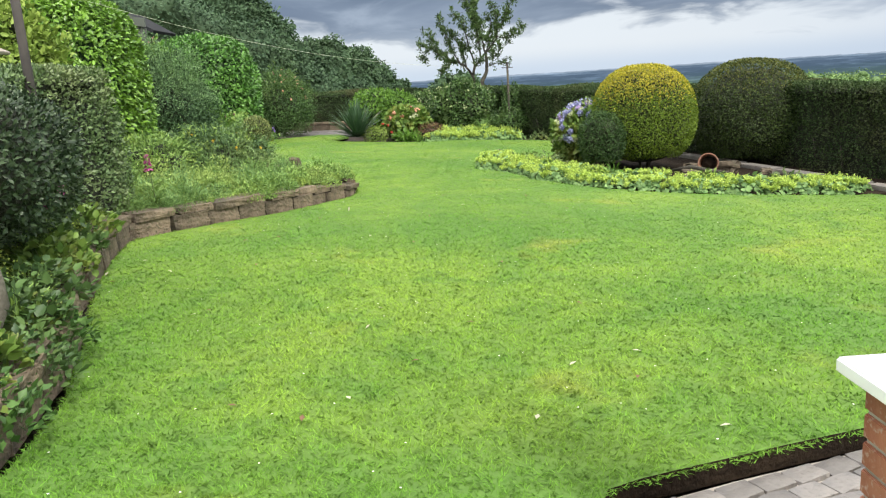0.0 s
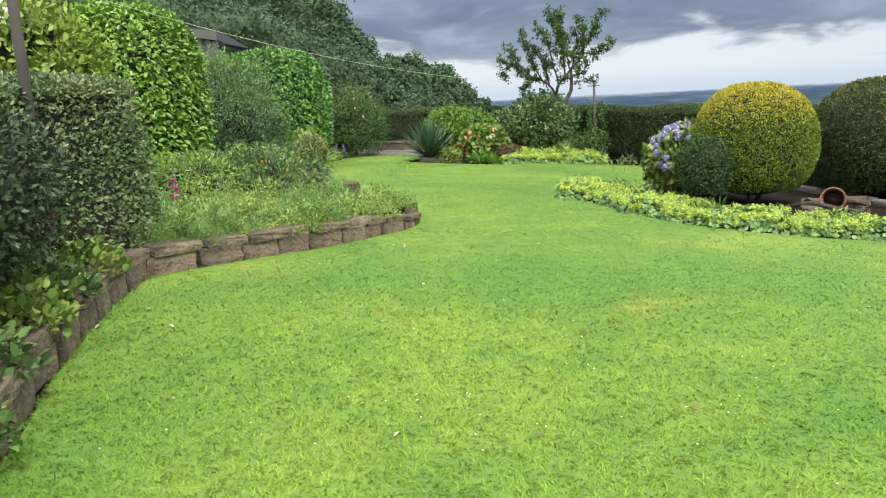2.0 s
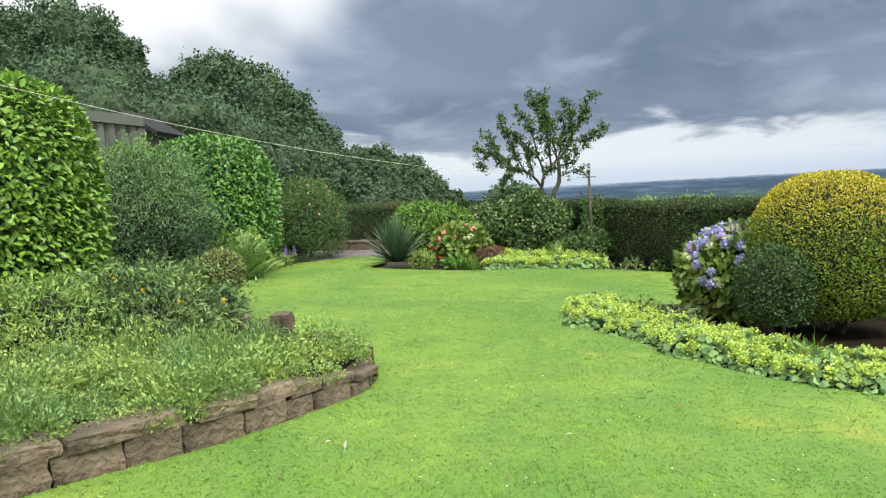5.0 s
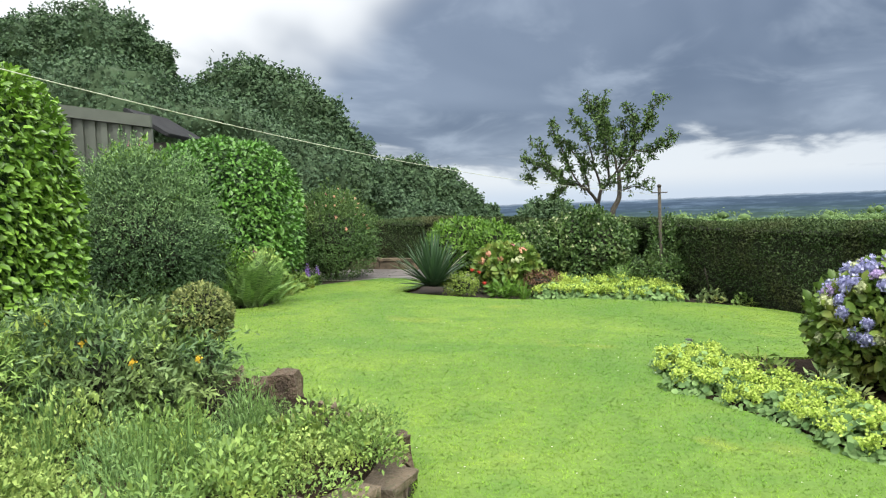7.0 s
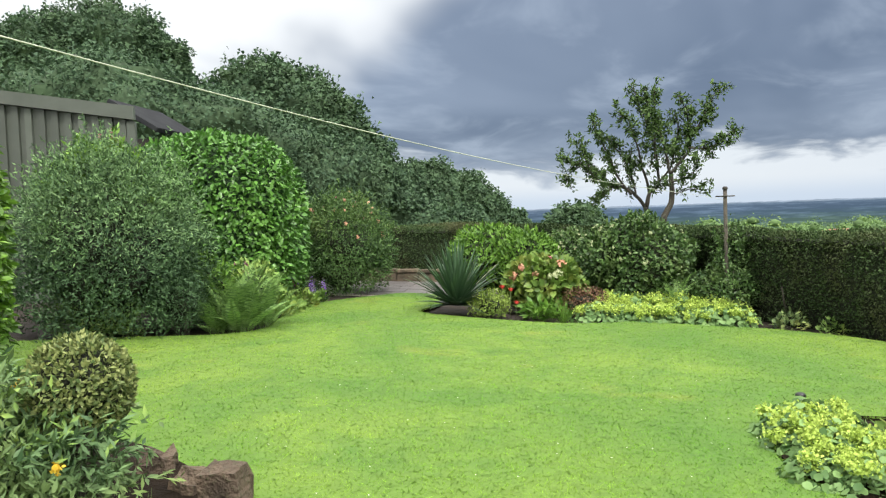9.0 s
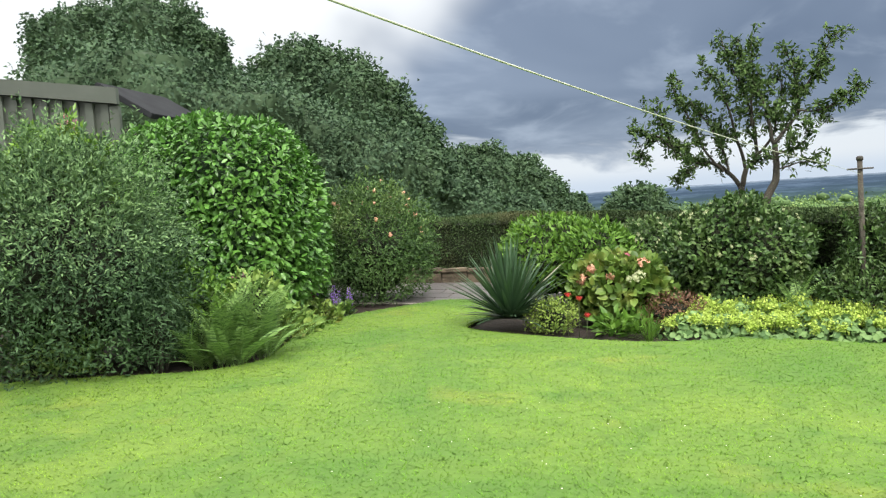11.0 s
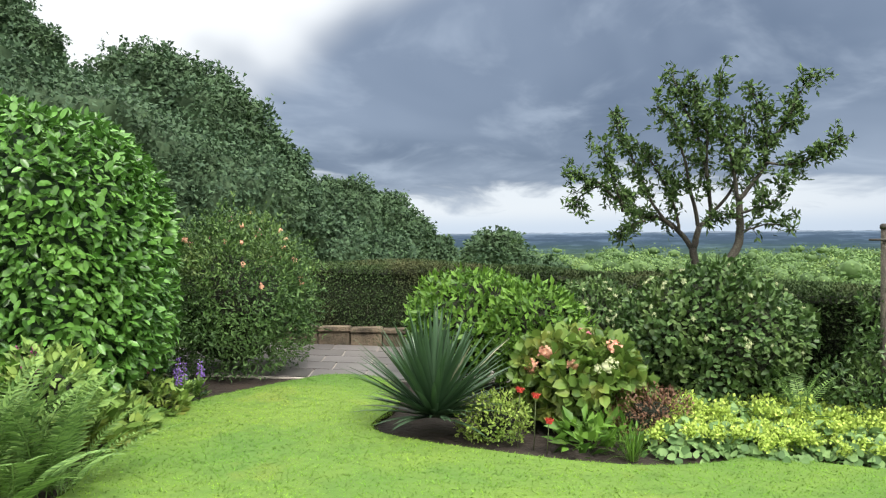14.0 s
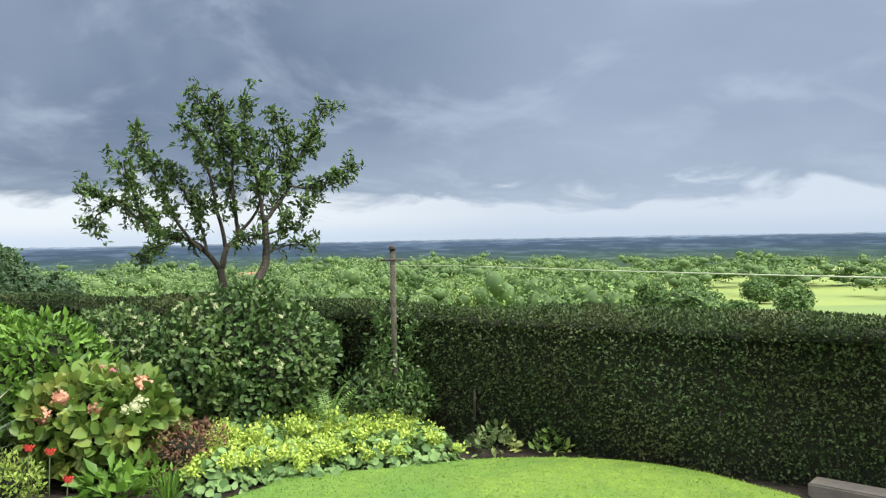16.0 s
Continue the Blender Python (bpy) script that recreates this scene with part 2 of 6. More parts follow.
L_FUCH = leaf_mat("arching_shrub_leaf", (0.050, 0.105, 0.030), (0.130, 0.220, 0.060), (0.16, 0.22, 0.065), 0.5, 0.25)
L_ARCH = leaf_mat("fuchsia_leaf", (0.026, 0.064, 0.020), (0.080, 0.150, 0.042), (0.09, 0.16, 0.045), 0.5, 0.2)
L_YELLOW = leaf_mat("golden_shrub_leaf", (0.14, 0.23, 0.035), (0.29, 0.38, 0.085), (0.12, 0.21, 0.035), 0.5, 0.35)
L_GOLD = leaf_mat("golden_topiary_leaf", (0.095, 0.160, 0.017), (0.150, 0.220, 0.023), None, 0.5, 0.25)
L_GOLDTOP = leaf_mat("golden_topiary_new_growth", (0.34, 0.31, 0.026), (0.44, 0.39, 0.04), None, 0.5, 0.3)
L_OLIVE = leaf_mat("dark_topiary_leaf", (0.020, 0.040, 0.010), (0.058, 0.088, 0.020), None, 0.45, 0.18)
L_OLIVETOP = leaf_mat("dark_topiary_new_growth", (0.060, 0.080, 0.016), (0.120, 0.130, 0.026), None, 0.5, 0.25)
L_BOX = leaf_mat("box_leaf", (0.020, 0.050, 0.015), (0.060, 0.108, 0.034), (0.07, 0.115, 0.034), 0.5, 0.15, 6, 0.15)
L_VARBOX = leaf_mat("variegated_leaf", (0.07, 0.12, 0.035), (0.25, 0.28, 0.10), None, 0.45, 0.25)
L_HYD = leaf_mat("hydrangea_leaf", (0.065, 0.130, 0.025), (0.160, 0.250, 0.050), (0.20, 0.22, 0.05), 0.42, 0.28, 4)
L_LIME = leaf_mat("lime_shrub_leaf", (0.055, 0.135, 0.020), (0.140, 0.265, 0.040), None, 0.42, 0.3)
L_VIB = leaf_mat("viburnum_leaf", (0.030, 0.068, 0.022), (0.098, 0.172, 0.052), (0.11, 0.165, 0.05), 0.4, 0.2, 3)
L_ALCH = leaf_mat("ladys_mantle_leaf", (0.10, 0.20, 0.065), (0.23, 0.36, 0.13), None, 0.55, 0.42)
L_FROTH = leaf_mat("ladys_mantle_flower", (0.31, 0.44, 0.08), (0.47, 0.59, 0.13), None, 0.7, 0.35)
L_FROTH2 = leaf_mat("pale_bed_leaf", (0.16, 0.26, 0.06), (0.32, 0.42, 0.12), None, 0.6, 0.3)
L_YUCCA = leaf_mat("yucca_blade", (0.032, 0.078, 0.040), (0.095, 0.165, 0.080), None, 0.4, 0.15, spec=0.5)
L_STRAW = leaf_mat("withered_blade", (0.30, 0.29, 0.20), (0.48, 0.46, 0.36), None, 0.7, 0.2)
L_POTEN = leaf_mat("bed_shrub_leaf", (0.050, 0.105, 0.042), (0.145, 0.235, 0.098), (0.19, 0.26, 0.08), 0.5, 0.25)
L_FERN = leaf_mat("fern_frond", (0.09, 0.18, 0.05), (0.19, 0.31, 0.09), None, 0.5, 0.3)
L_BED = leaf_mat("bed_leaf", (0.095, 0.185, 0.045), (0.23, 0.35, 0.09), (0.32, 0.41, 0.09), 0.5, 0.3, 3)
L_BEDDARK = leaf_mat("bed_shrub_leaf", (0.075, 0.130, 0.055), (0.205, 0.280, 0.105), (0.30, 0.31, 0.08), 0.5, 0.28, 2.5)
L_TRAIL = leaf_mat("trailing_leaf", (0.035, 0.085, 0.022), (0.095, 0.180, 0.045), None, 0.42, 0.2)
L_RED = leaf_mat("russet_leaf", (0.09, 0.04, 0.028), (0.20, 0.12, 0.07), None, 0.6, 0.2)
L_TREE = leaf_mat("small_tree_leaf", (0.042, 0.084, 0.028), (0.108, 0.172, 0.056), None, 0.5, 0.25, spec=0.12)
L_WOODS = leaf_mat("woodland_leaf", (0.042, 0.084, 0.046), (0.068, 0.118, 0.058), (0.080, 0.130, 0.056), 0.7, 0.2, 0.25)
L_VALLEY = leaf_mat("valley_tree_leaf", (0.070, 0.140, 0.050), (0.150, 0.240, 0.080), (0.24, 0.33, 0.10), 0.7, 0.2, 0.055)
# tone of the valley trees' solid middles, painted as shade within the crowns
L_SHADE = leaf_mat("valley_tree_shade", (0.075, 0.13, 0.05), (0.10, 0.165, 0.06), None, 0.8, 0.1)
L_BLUE = leaf_mat("blue_petal", (0.20, 0.21, 0.42), (0.42, 0.43, 0.62), None, 0.6, 0.25)
L_LILAC = leaf_mat("lilac_petal", (0.32, 0.23, 0.48), (0.52, 0.42, 0.66), None, 0.6, 0.25)
L_CREAM = leaf_mat("green_cream_petal", (0.34, 0.40, 0.20), (0.52, 0.55, 0.34), None, 0.6, 0.25)
L_PINK = leaf_mat("pink_petal", (0.62, 0.13, 0.24), (0.80, 0.32, 0.40), None, 0.6, 0.25)
L_SALMON = leaf_mat("salmon_petal", (0.62, 0.26, 0.18), (0.78, 0.48, 0.34), None, 0.6, 0.25)
L_SCARLET = leaf_mat("scarlet_petal", (0.42, 0.03, 0.03), (0.62, 0.10, 0.07), None, 0.5, 0.25)
L_MAGENTA = leaf_mat("magenta_petal", (0.28, 0.03, 0.16), (0.45, 0.10, 0.28), None, 0.5, 0.25)
L_VIOLET = leaf_mat("violet_petal", (0.18, 0.09, 0.40), (0.32, 0.19, 0.58), None, 0.5, 0.25)
L_ORANGE = leaf_mat("yellow_flower", (0.62, 0.34, 0.02), (0.75, 0.55, 0.06), None, 0.5, 0.25)
L_DAISY = leaf_mat("white_lawn_flower", (0.6, 0.6, 0.55), (0.8, 0.8, 0.75), None, 0.6, 0.2)

# ---------- building blocks ----------
RNG = np.random.default_rng(7)


def lawn_z(x):
    return 0.05 - 0.045 * min(max(x, -9.0), 9.0)


def mesh_of(name, verts, faces, mat, smooth=False):
    me = bpy.data.meshes.new(name)
    me.from_pydata([tuple(v) for v in verts], [], [tuple(f) for f in faces])
    me.materials.append(mat)
    if smooth:
        me.polygons.foreach_set("use_smooth", [True] * len(me.polygons))
    return me


def tri_mesh(name, verts, tris, mat):
    """A mesh from large arrays of corners and triangles."""
    me = bpy.data.meshes.new(name)
    verts, tris = np.asarray(verts, np.float32), np.asarray(tris, np.int32)
    n = len(tris)
    me.vertices.add(len(verts))
    me.vertices.foreach_set("co", verts.ravel())
    me.loops.add(3 * n)
    me.loops.foreach_set("vertex_index", tris.ravel())
    me.polygons.add(n)
    me.polygons.foreach_set("loop_start", np.arange(0, 3 * n, 3, dtype=np.int32))
    me.update(calc_edges=True)
    me.materials.append(mat)
    return me


def part(name, data, mat, parent=None, label=""):
    """Links a mesh, or a bmesh, as one object under a thing."""
    if isinstance(data, bmesh.types.BMesh):
        me = bpy.data.meshes.new(name)
        data.to_mesh(me)
        data.free()
        me.materials.append(mat)
    else:
        me = data
    ob = new(name, me)
    if parent:
        ob.parent = parent
    return tagged(ob, label)


def thing(name, label, category, group="", kind=""):
    return tagged(new(name), label, category, group, kind)


def unit(v):
    return v / np.maximum(np.linalg.norm(v, axis=-1, keepdims=True), 1e-9)


def leaves(pos, way, nor, length, width, fold=0.18):
    """Folded pointed leaves: base at pos, growing along way, facing nor."""
    n = len(pos)
    way = unit(way)
    side = unit(np.cross(way, nor))
    nor = np.cross(side, way)
    L, W = np.broadcast_to(length, n)[:, None], np.broadcast_to(width, n)[:, None]
    if 0.035 < np.mean(W) < 0.2 and np.mean(W / L) > 0.48:
        # broad leaves: two shoulders and a short tip, halves raised along the midrib
        low, high = pos + way * L * 0.26 + nor * W * fold * 0.8, pos + way * L * 0.66 + nor * W * fold
        v = np.stack([pos, low + side * W * 0.46, high + side * W * 0.44, pos + way * L, high - side * W * 0.44, low - side * W * 0.46], 1).reshape(-1, 3)
        k = 6 * np.arange(n)[:, None]
        t = np.concatenate([k + [0, 1, 2], k + [0, 2, 3], k + [0, 3, 4], k + [0, 4, 5]], 1).reshape(-1, 3)
        return v, t
    mid = pos + way * L * 0.45 + nor * W * fold
    v = np.stack([pos, mid + side * W * 0.5, pos + way * L, mid - side * W * 0.5], 1).reshape(-1, 3)
    k = 4 * np.arange(n)[:, None]
    t = np.concatenate([k + [0, 1, 2], k + [0, 2, 3]], 1).reshape(-1, 3)
    return v, t


def merge(*sets):
    vs, ts, k = [], [], 0
    for v, t in sets:
        vs.append(v)
        ts.append(t + k)
        k += len(v)
    return np.concatenate(vs), np.concatenate(ts)


def lumps(u, seed, amount, freq=3.0):
    """A smooth bumpy field over directions u."""
    r = np.random.default_rng(seed)
    out = np.zeros(len(u))
    for i in range(7):
        k = r.normal(size=3) * freq * (1 + 0.35 * i)
        out += np.sin(u @ k + r.uniform(0, 6.28)) / (1 + 0.45 * i)
    return 1 + amount * out / 2.2


def ball_radius(u, square):
    return 1 / np.power((np.abs(u) ** square).sum(1), 1 / square)


def directions(n, rng, low=-0.75):
    u = unit(rng.normal(size=(int(n * 1.9), 3)))
    return u[u[:, 2] > low][:n]


# solid body whose dark colour paints the gaps behind the leaf shell
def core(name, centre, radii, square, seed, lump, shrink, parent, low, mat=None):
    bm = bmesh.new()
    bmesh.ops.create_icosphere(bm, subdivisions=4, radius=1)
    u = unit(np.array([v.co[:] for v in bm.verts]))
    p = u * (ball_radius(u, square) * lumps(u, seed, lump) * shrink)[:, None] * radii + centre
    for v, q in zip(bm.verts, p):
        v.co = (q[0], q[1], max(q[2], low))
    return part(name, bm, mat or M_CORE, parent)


def shrub(name, label, centre, radii, count, leaf, width, mat, square=2.0, lump=0.10, freq=3.0, seed=1, depth=0.18, jitter=0.8, rise=0.25,
          base=None, shrink=0.86, category="shrub", group="", extra=None, stems=5, low=-0.75, shoots=0, reach=1.16, outward=0.45, inside_mat=None, lift=0.35):
    """A leafy shrub: stems, a dark core painted as inner shade and a shell of single leaves. extra: (material, from
    height share, share) for new growth or painted top light.
    """
    rng = np.random.default_rng(seed)
    centre, radii = np.array(centre, float), np.array(radii, float)
    base = lawn_z(centre[0]) - 0.05 if base is None else base
    root = thing(name, label, category, group)
    root.location = (centre[0], centre[1], base)
    o = np.array([centre[0], centre[1], base])
    u = directions(count, rng, low)
    n = len(u)
    r = ball_radius(u, square) * lumps(u, seed, lump, freq) * (1 - depth * rng.random(n) ** 1.7)
    p = u * r[:, None] * radii + centre
    keep = p[:, 2] > base + 0.03
    u, p = u[keep], p[keep]
    nor = unit(np.sign(u) * np.abs(u) ** (square - 1) / radii)
    way = nor * outward + rng.normal(size=p.shape) * jitter * 0.6 + np.array([0, 0, rise])
    face = nor + rng.normal(size=p.shape) * 0.32 + np.array([0, 0, lift])
    if shoots:
        # long loose shoots that break the outline, set with leaves
        su = directions(shoots, rng, -0.35)
        m = len(su)
        tip = su * (lumps(su, seed, lump, freq) * rng.uniform(0.98, reach, m))[:, None] * radii + centre
        root_ = su * radii * 0.62 + centre + rng.normal(size=(m, 3)) * 0.04
        bow = np.array([0, 0, 1.0]) * (0.10 * rng.uniform(-0.3, 1.2, m))[:, None]
        k = 22
        f = rng.uniform(0.25, 1, (m, k, 1))
        sp = root_[:, None] * (1 - f) + tip[:, None] * f + bow[:, None] * (4 * f * (1 - f))
        sd = unit(tip - root_)[:, None] * 0.55 + rng.normal(size=(m, k, 3)) * 0.5
        keep = sp.reshape(-1, 3)[:, 2] > base + 0.02
        p = np.concatenate([p, sp.reshape(-1, 3)[keep]])
        way = np.concatenate([way, sd.reshape(-1, 3)[keep]])
        face = np.concatenate([face, (rng.normal(size=(m * k, 3)) * 0.6 + [0, 0, 0.8])[keep]])
    L = leaf * rng.uniform(0.65, 1.3, len(p))
    v, t = leaves(p, way, face, L, L * width)
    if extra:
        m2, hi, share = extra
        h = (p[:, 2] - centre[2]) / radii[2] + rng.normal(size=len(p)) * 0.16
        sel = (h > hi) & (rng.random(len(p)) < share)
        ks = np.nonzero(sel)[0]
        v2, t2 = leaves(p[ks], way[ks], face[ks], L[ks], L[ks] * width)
        part("new_growth", tri_mesh("new_growth", v2 - o, t2, m2), m2, root, "paler top leaves, new growth or painted light")
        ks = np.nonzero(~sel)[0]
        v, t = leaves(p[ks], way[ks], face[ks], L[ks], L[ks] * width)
    part("foliage", tri_mesh("foliage", v - o, t, mat), mat, root)
    if shrink > 0:
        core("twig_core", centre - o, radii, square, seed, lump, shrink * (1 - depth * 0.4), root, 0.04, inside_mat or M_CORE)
    for i in range(stems):
        a = rng.uniform(0, 6.28)
        q = np.array([math.cos(a), math.sin(a), 0]) * radii * 0.35
        b0 = np.array([0, 0, -0.05]) + q * 0.3
        part("stem", tube([b0, b0 + q * 0.5 + [0, 0, (centre[2] - base) * 0.5], q * 1.2 + [0, 0, (centre[2] - base)]], [0.02, 0.015, 0.008], M_BARK), M_BARK, root)
    return root


def tube(points, radii, mat, sides=7):
    """A tapered round limb along a line of points."""
    pts = np.array(points, float)
    n = len(pts)
    tan = unit(np.gradient(pts, axis=0))
    ref = np.array([0.31, 0.95, 0.1])
    verts, faces = [], []
    for i in range(n):
        a = unit(np.cross(tan[i], ref))
        b = np.cross(tan[i], a)
        for k in range(sides):
            f = 6.2832 * k / sides
            verts.append(pts[i] + radii[i] * (math.cos(f) * a + math.sin(f) * b))
    for i in range(n - 1):
        for k in range(sides):
            k2 = (k + 1) % sides
            faces.append((i * sides + k, i * sides + k2, (i + 1) * sides + k2, (i + 1) * sides + k))
    faces.append(tuple(range(sides))[::-1])
    faces.append(tuple((n - 1) * sides + k for k in range(sides)))
    return mesh_of("limb", verts, faces, mat, True)


def box_bm(x0, y0, z0, x1, y1, z1, bevel=0.0):
    bm = bmesh.new()
    bmesh.ops.create_cube(bm, size=1)
    for v in bm.verts:
        v.co = ((x0 + x1) / 2 + v.co.x * (x1 - x0), (y0 + y1) / 2 + v.co.y * (y1 - y0), (z0 + z1) / 2 + v.co.z * (z1 - z0))
    if bevel:
        bmesh.ops.bevel(bm, geom=bm.edges[:], offset=bevel, segments=2, affect="EDGES")
    return bm


def rough_stone(lx, ly, lz, seed, rounding=0.25, jag=0.06):
    """A worn hewn block, its base at z 0."""
    rng = np.random.default_rng(seed)
    bm = bmesh.new()
    bmesh.ops.create_cube(bm, size=1)
    bmesh.ops.subdivide_edges(bm, edges=bm.edges[:], cuts=3 if jag > 0.05 else 2, use_grid_fill=True)
    k = rng.normal(size=(4, 3)) * 3
    for v in bm.verts:
        c = np.array(v.co)
        far = np.linalg.norm(c)
        c = c * (1 - rounding * max(0, far - 0.55))
        c = c + jag * np.array([math.sin(c @ k[i] * 2 + i * seed) for i in range(3)]) + rng.normal(size=3) * jag * 0.25
        v.co = (c[0] * lx, c[1] * ly, (c[2] + 0.5) * lz)
    return bm


def filled(name, outline, z_of, mat, thick, parent=None, label="", side=None):
    """A slab with the given outline, its top at z_of(x), its sides going down."""
    bm = bmesh.new()
    top = [bm.verts.new((x, y, z_of(x))) for x, y in outline]
    low = [bm.verts.new((x, y, z_of(x) - thick)) for x, y in outline]
    n = len(top)
    bm.faces.new(top)
    for i in range(n):
        bm.faces.new((top[i], low[i], low[(i + 1) % n], top[(i + 1) % n]))
    bmesh.ops.triangulate(bm, faces=[f for f in bm.faces if len(f.verts) > 4])
    bmesh.ops.recalc_face_normals(bm, faces=bm.faces[:])
    if side:
        for f in bm.faces:
            f.material_index = 0 if abs(f.normal.z) > 0.5 else 1
    ob = part(name, bm, mat, parent, label)
    if side:
        ob.data.materials.append(side)
    return ob


def smooth_line(points, step=0.12, closed=False):
    """A Catmull-Rom line through the points."""
    P = np.array(points, float)
    n, out = len(P), []
    for i in range(n if closed else n - 1):
        if closed:
            a, b, c, d = P[i - 1], P[i], P[(i + 1) % n], P[(i + 2) % n]
        else:
            a, b, c, d = P[max(i - 1, 0)], P[i], P[i + 1], P[min(i + 2, n - 1)]
        k = max(1, int(np.linalg.norm(c - b) / step))
        for t in np.arange(k) / k:
            out.append(0.5 * ((2 * b) + (c - a) * t + (2 * a - 5 * b + 4 * c - d) * t ** 2 + (3 * b - a - 3 * c + d) * t ** 3))
    if not closed:
        out.append(P[-1])
    return np.array(out)


def inside(points, outline):
    """Which of the points lie in the outline."""
    x, y = points[:, 0], points[:, 1]
    ins = np.zeros(len(points), bool)
    o = np.array(outline)
    for (x0, y0), (x1, y1) in zip(o, np.roll(o, -1, axis=0)):
        cross = ((y0 > y) != (y1 > y)) & (x < (x1 - x0) * (y - y0) / (y1 - y0 + 1e-12) + x0)
        ins ^= cross
    return ins


# ---------- ground, lawn, paving ----------
def land_z(x, y):
    z = 0.05 - 0.045 * np.clip(x, -60, 9) - 0.06
    d = np.maximum(0.55 * x + 0.83 * y - 15.2, 1.0 * x - 8.8)
    d = np.maximum(d, 0)
    z = z - 0.12 * np.clip((-2.6 - y) / 1.2, 0, 1)
    return z - 24 * (1 - np.exp(-d / 70.0)) + 1.2 * np.sin(x * 0.011 + 1) * np.sin(y * 0.009) * np.clip(d / 200, 0, 1)


def ground_sheet():
    rings = [0] + list(np.geomspace(0.8, 4900, 74))
    spokes = 160
    v, f = [(0, 0, 0)], []
    for r in rings[1:]:
        for k in range(spokes):
            a = 6.28318 * k / spokes
            v.append((r * math.cos(a), 4 + r * math.sin(a), 0))
    v = np.array(v, float)
    v[:, 2] = land_z(v[:, 0], v[:, 1])
    for k in range(spokes):
        f.append((0, 1 + k, 1 + (k + 1) % spokes))
    for i in range(len(rings) - 2):
        for k in range(spokes):
            a, b = 1 + i * spokes, 1 + (i + 1) * spokes
            f.append((a + k, b + k, b + (k + 1) % spokes, a + (k + 1) % spokes))
    m, N, L, b = nodes_of("meadow_and_soil")
    c = N.new("ShaderNodeTexCoord")
    vor = N.new("ShaderNodeTexVoronoi")
    vor.inputs["Scale"].default_value = 0.0052
    L.new(c.outputs["Object"], vor.inputs["Vector"])
    sepc = N.new("ShaderNodeSeparateColor")
    L.new(vor.outputs["Color"], sepc.inputs[0])
    field = mixc(N, L, ramp(N, L, sepc.outputs[0], 0.35, 0.6), (0.085, 0.145, 0.045), (0.19, 0.24, 0.055))
    field = mixc(N, L, ramp(N, L, sepc.outputs[1], 0.75, 0.8), field, (0.20, 0.21, 0.085))
    field = mixc(N, L, ramp(N, L, tex(N, L, 0.05, 5), 0.3, 0.8), field, (0.15, 0.22, 0.06))
    soil = mixc(N, L, ramp(N, L, tex(N, L, 3, 5), 0.3, 0.7), (0.012, 0.008, 0.005), (0.030, 0.020, 0.013))
    ln = N.new("ShaderNodeVectorMath")
    ln.operation = "LENGTH"
    L.new(c.outputs["Object"], ln.inputs[0])
    L.new(mixc(N, L, ramp(N, L, ln.outputs["Value"], 26, 34), soil, field), b.inputs["Base Color"])
    b.inputs["Roughness"].default_value = 0.95
    bump(N, L, b, tex(N, L, 14, 5), 0.8, 0.03)
    tagged(part("ground", mesh_of("ground", v, f, m, True), m), "bare garden soil falling away to valley fields", "ground", "", "structure")


ground_sheet()

LAWN = [(-0.86, -4.25), (-1.1, -3.0), (-1.48, -1.9), (-1.82, -0.7), (-1.98, 0.25), (-1.88, 0.5), (-1.33, 1.17), (-0.85, 1.68), (-0.42, 2.33),
        (-0.10, 2.95), (-0.12, 3.6), (-0.55, 4.15), (-1.1, 4.8), (-1.7, 5.3), (-3.0, 6.0), (-4.4, 6.6), (-6.0, 7.6), (-5.5, 8.75), (-4.8, 9.2), (-4.0, 9.48),
        (-3.3, 9.75), (-2.98, 10.2), (-3.02, 10.8), (-3.12, 11.5), (-3.14, 12.2), (-2.98, 12.8), (-2.7, 13.3), (-2.25, 13.95), (-1.95, 14.30), (-1.5, 14.32),
        (-1.2, 13.9), (-1.12, 13.0), (-1.3, 12.1), (-0.9, 11.75), (-0.4, 11.55), (0.2, 11.35), (0.75, 11.28), (1.3, 11.4), (1.75, 11.62), (2.3, 11.42),
        (3.0, 11.3), (3.7, 11.0), (4.25, 10.55), (4.52, 10.05), (4.58, 9.5), (4.6, 8.9), (4.75, 8.2), (4.6, 7.6), (3.9, 7.3), (3.3, 7.05), (2.8, 7.05),
        (2.3, 7.0), (1.92, 6.5), (1.76, 5.95), (1.86, 5.5), (2.12, 5.05), (2.42, 4.35), (2.8, 3.5), (3.38, 2.9), (4.2, 2.4), (5.2, 2.15), (6.0, 2.02),
        (6.4, 1.9), (6.6, 0), (6.6, -3.4), (4.2, -3.55), (2.58, -4.07), (1.98, -4.27), (1.43, -4.48), (1.33, -4.7), (1.3, -9.0), (-0.7, -9.0)]
lawn_line = smooth_line(LAWN, 0.15, True)
tagged(filled("lawn", lawn_line, lawn_z, M_LAWN, 0.10, side=M_SOIL), "mown bright green lawn with paler patches", "lawn", "", "structure")


def patchy(x, y, cell, seed):
    """A smooth random field over the plan, 0 to 1, with patches of the given size."""
    g = np.random.default_rng(seed).random((257, 257))
    u, w = x / cell, y / cell
    i, j = np.floor(u).astype(int), np.floor(w).astype(int)
    f, h = u - i, w - j
    f, h = f * f * (3 - 2 * f), h * h * (3 - 2 * h)
    i, j = i % 256, j % 256
    return (g[i, j] * (1 - f) + g[i + 1, j] * f) * (1 - h) + (g[i, j + 1] * (1 - f) + g[i + 1, j + 1] * f) * h


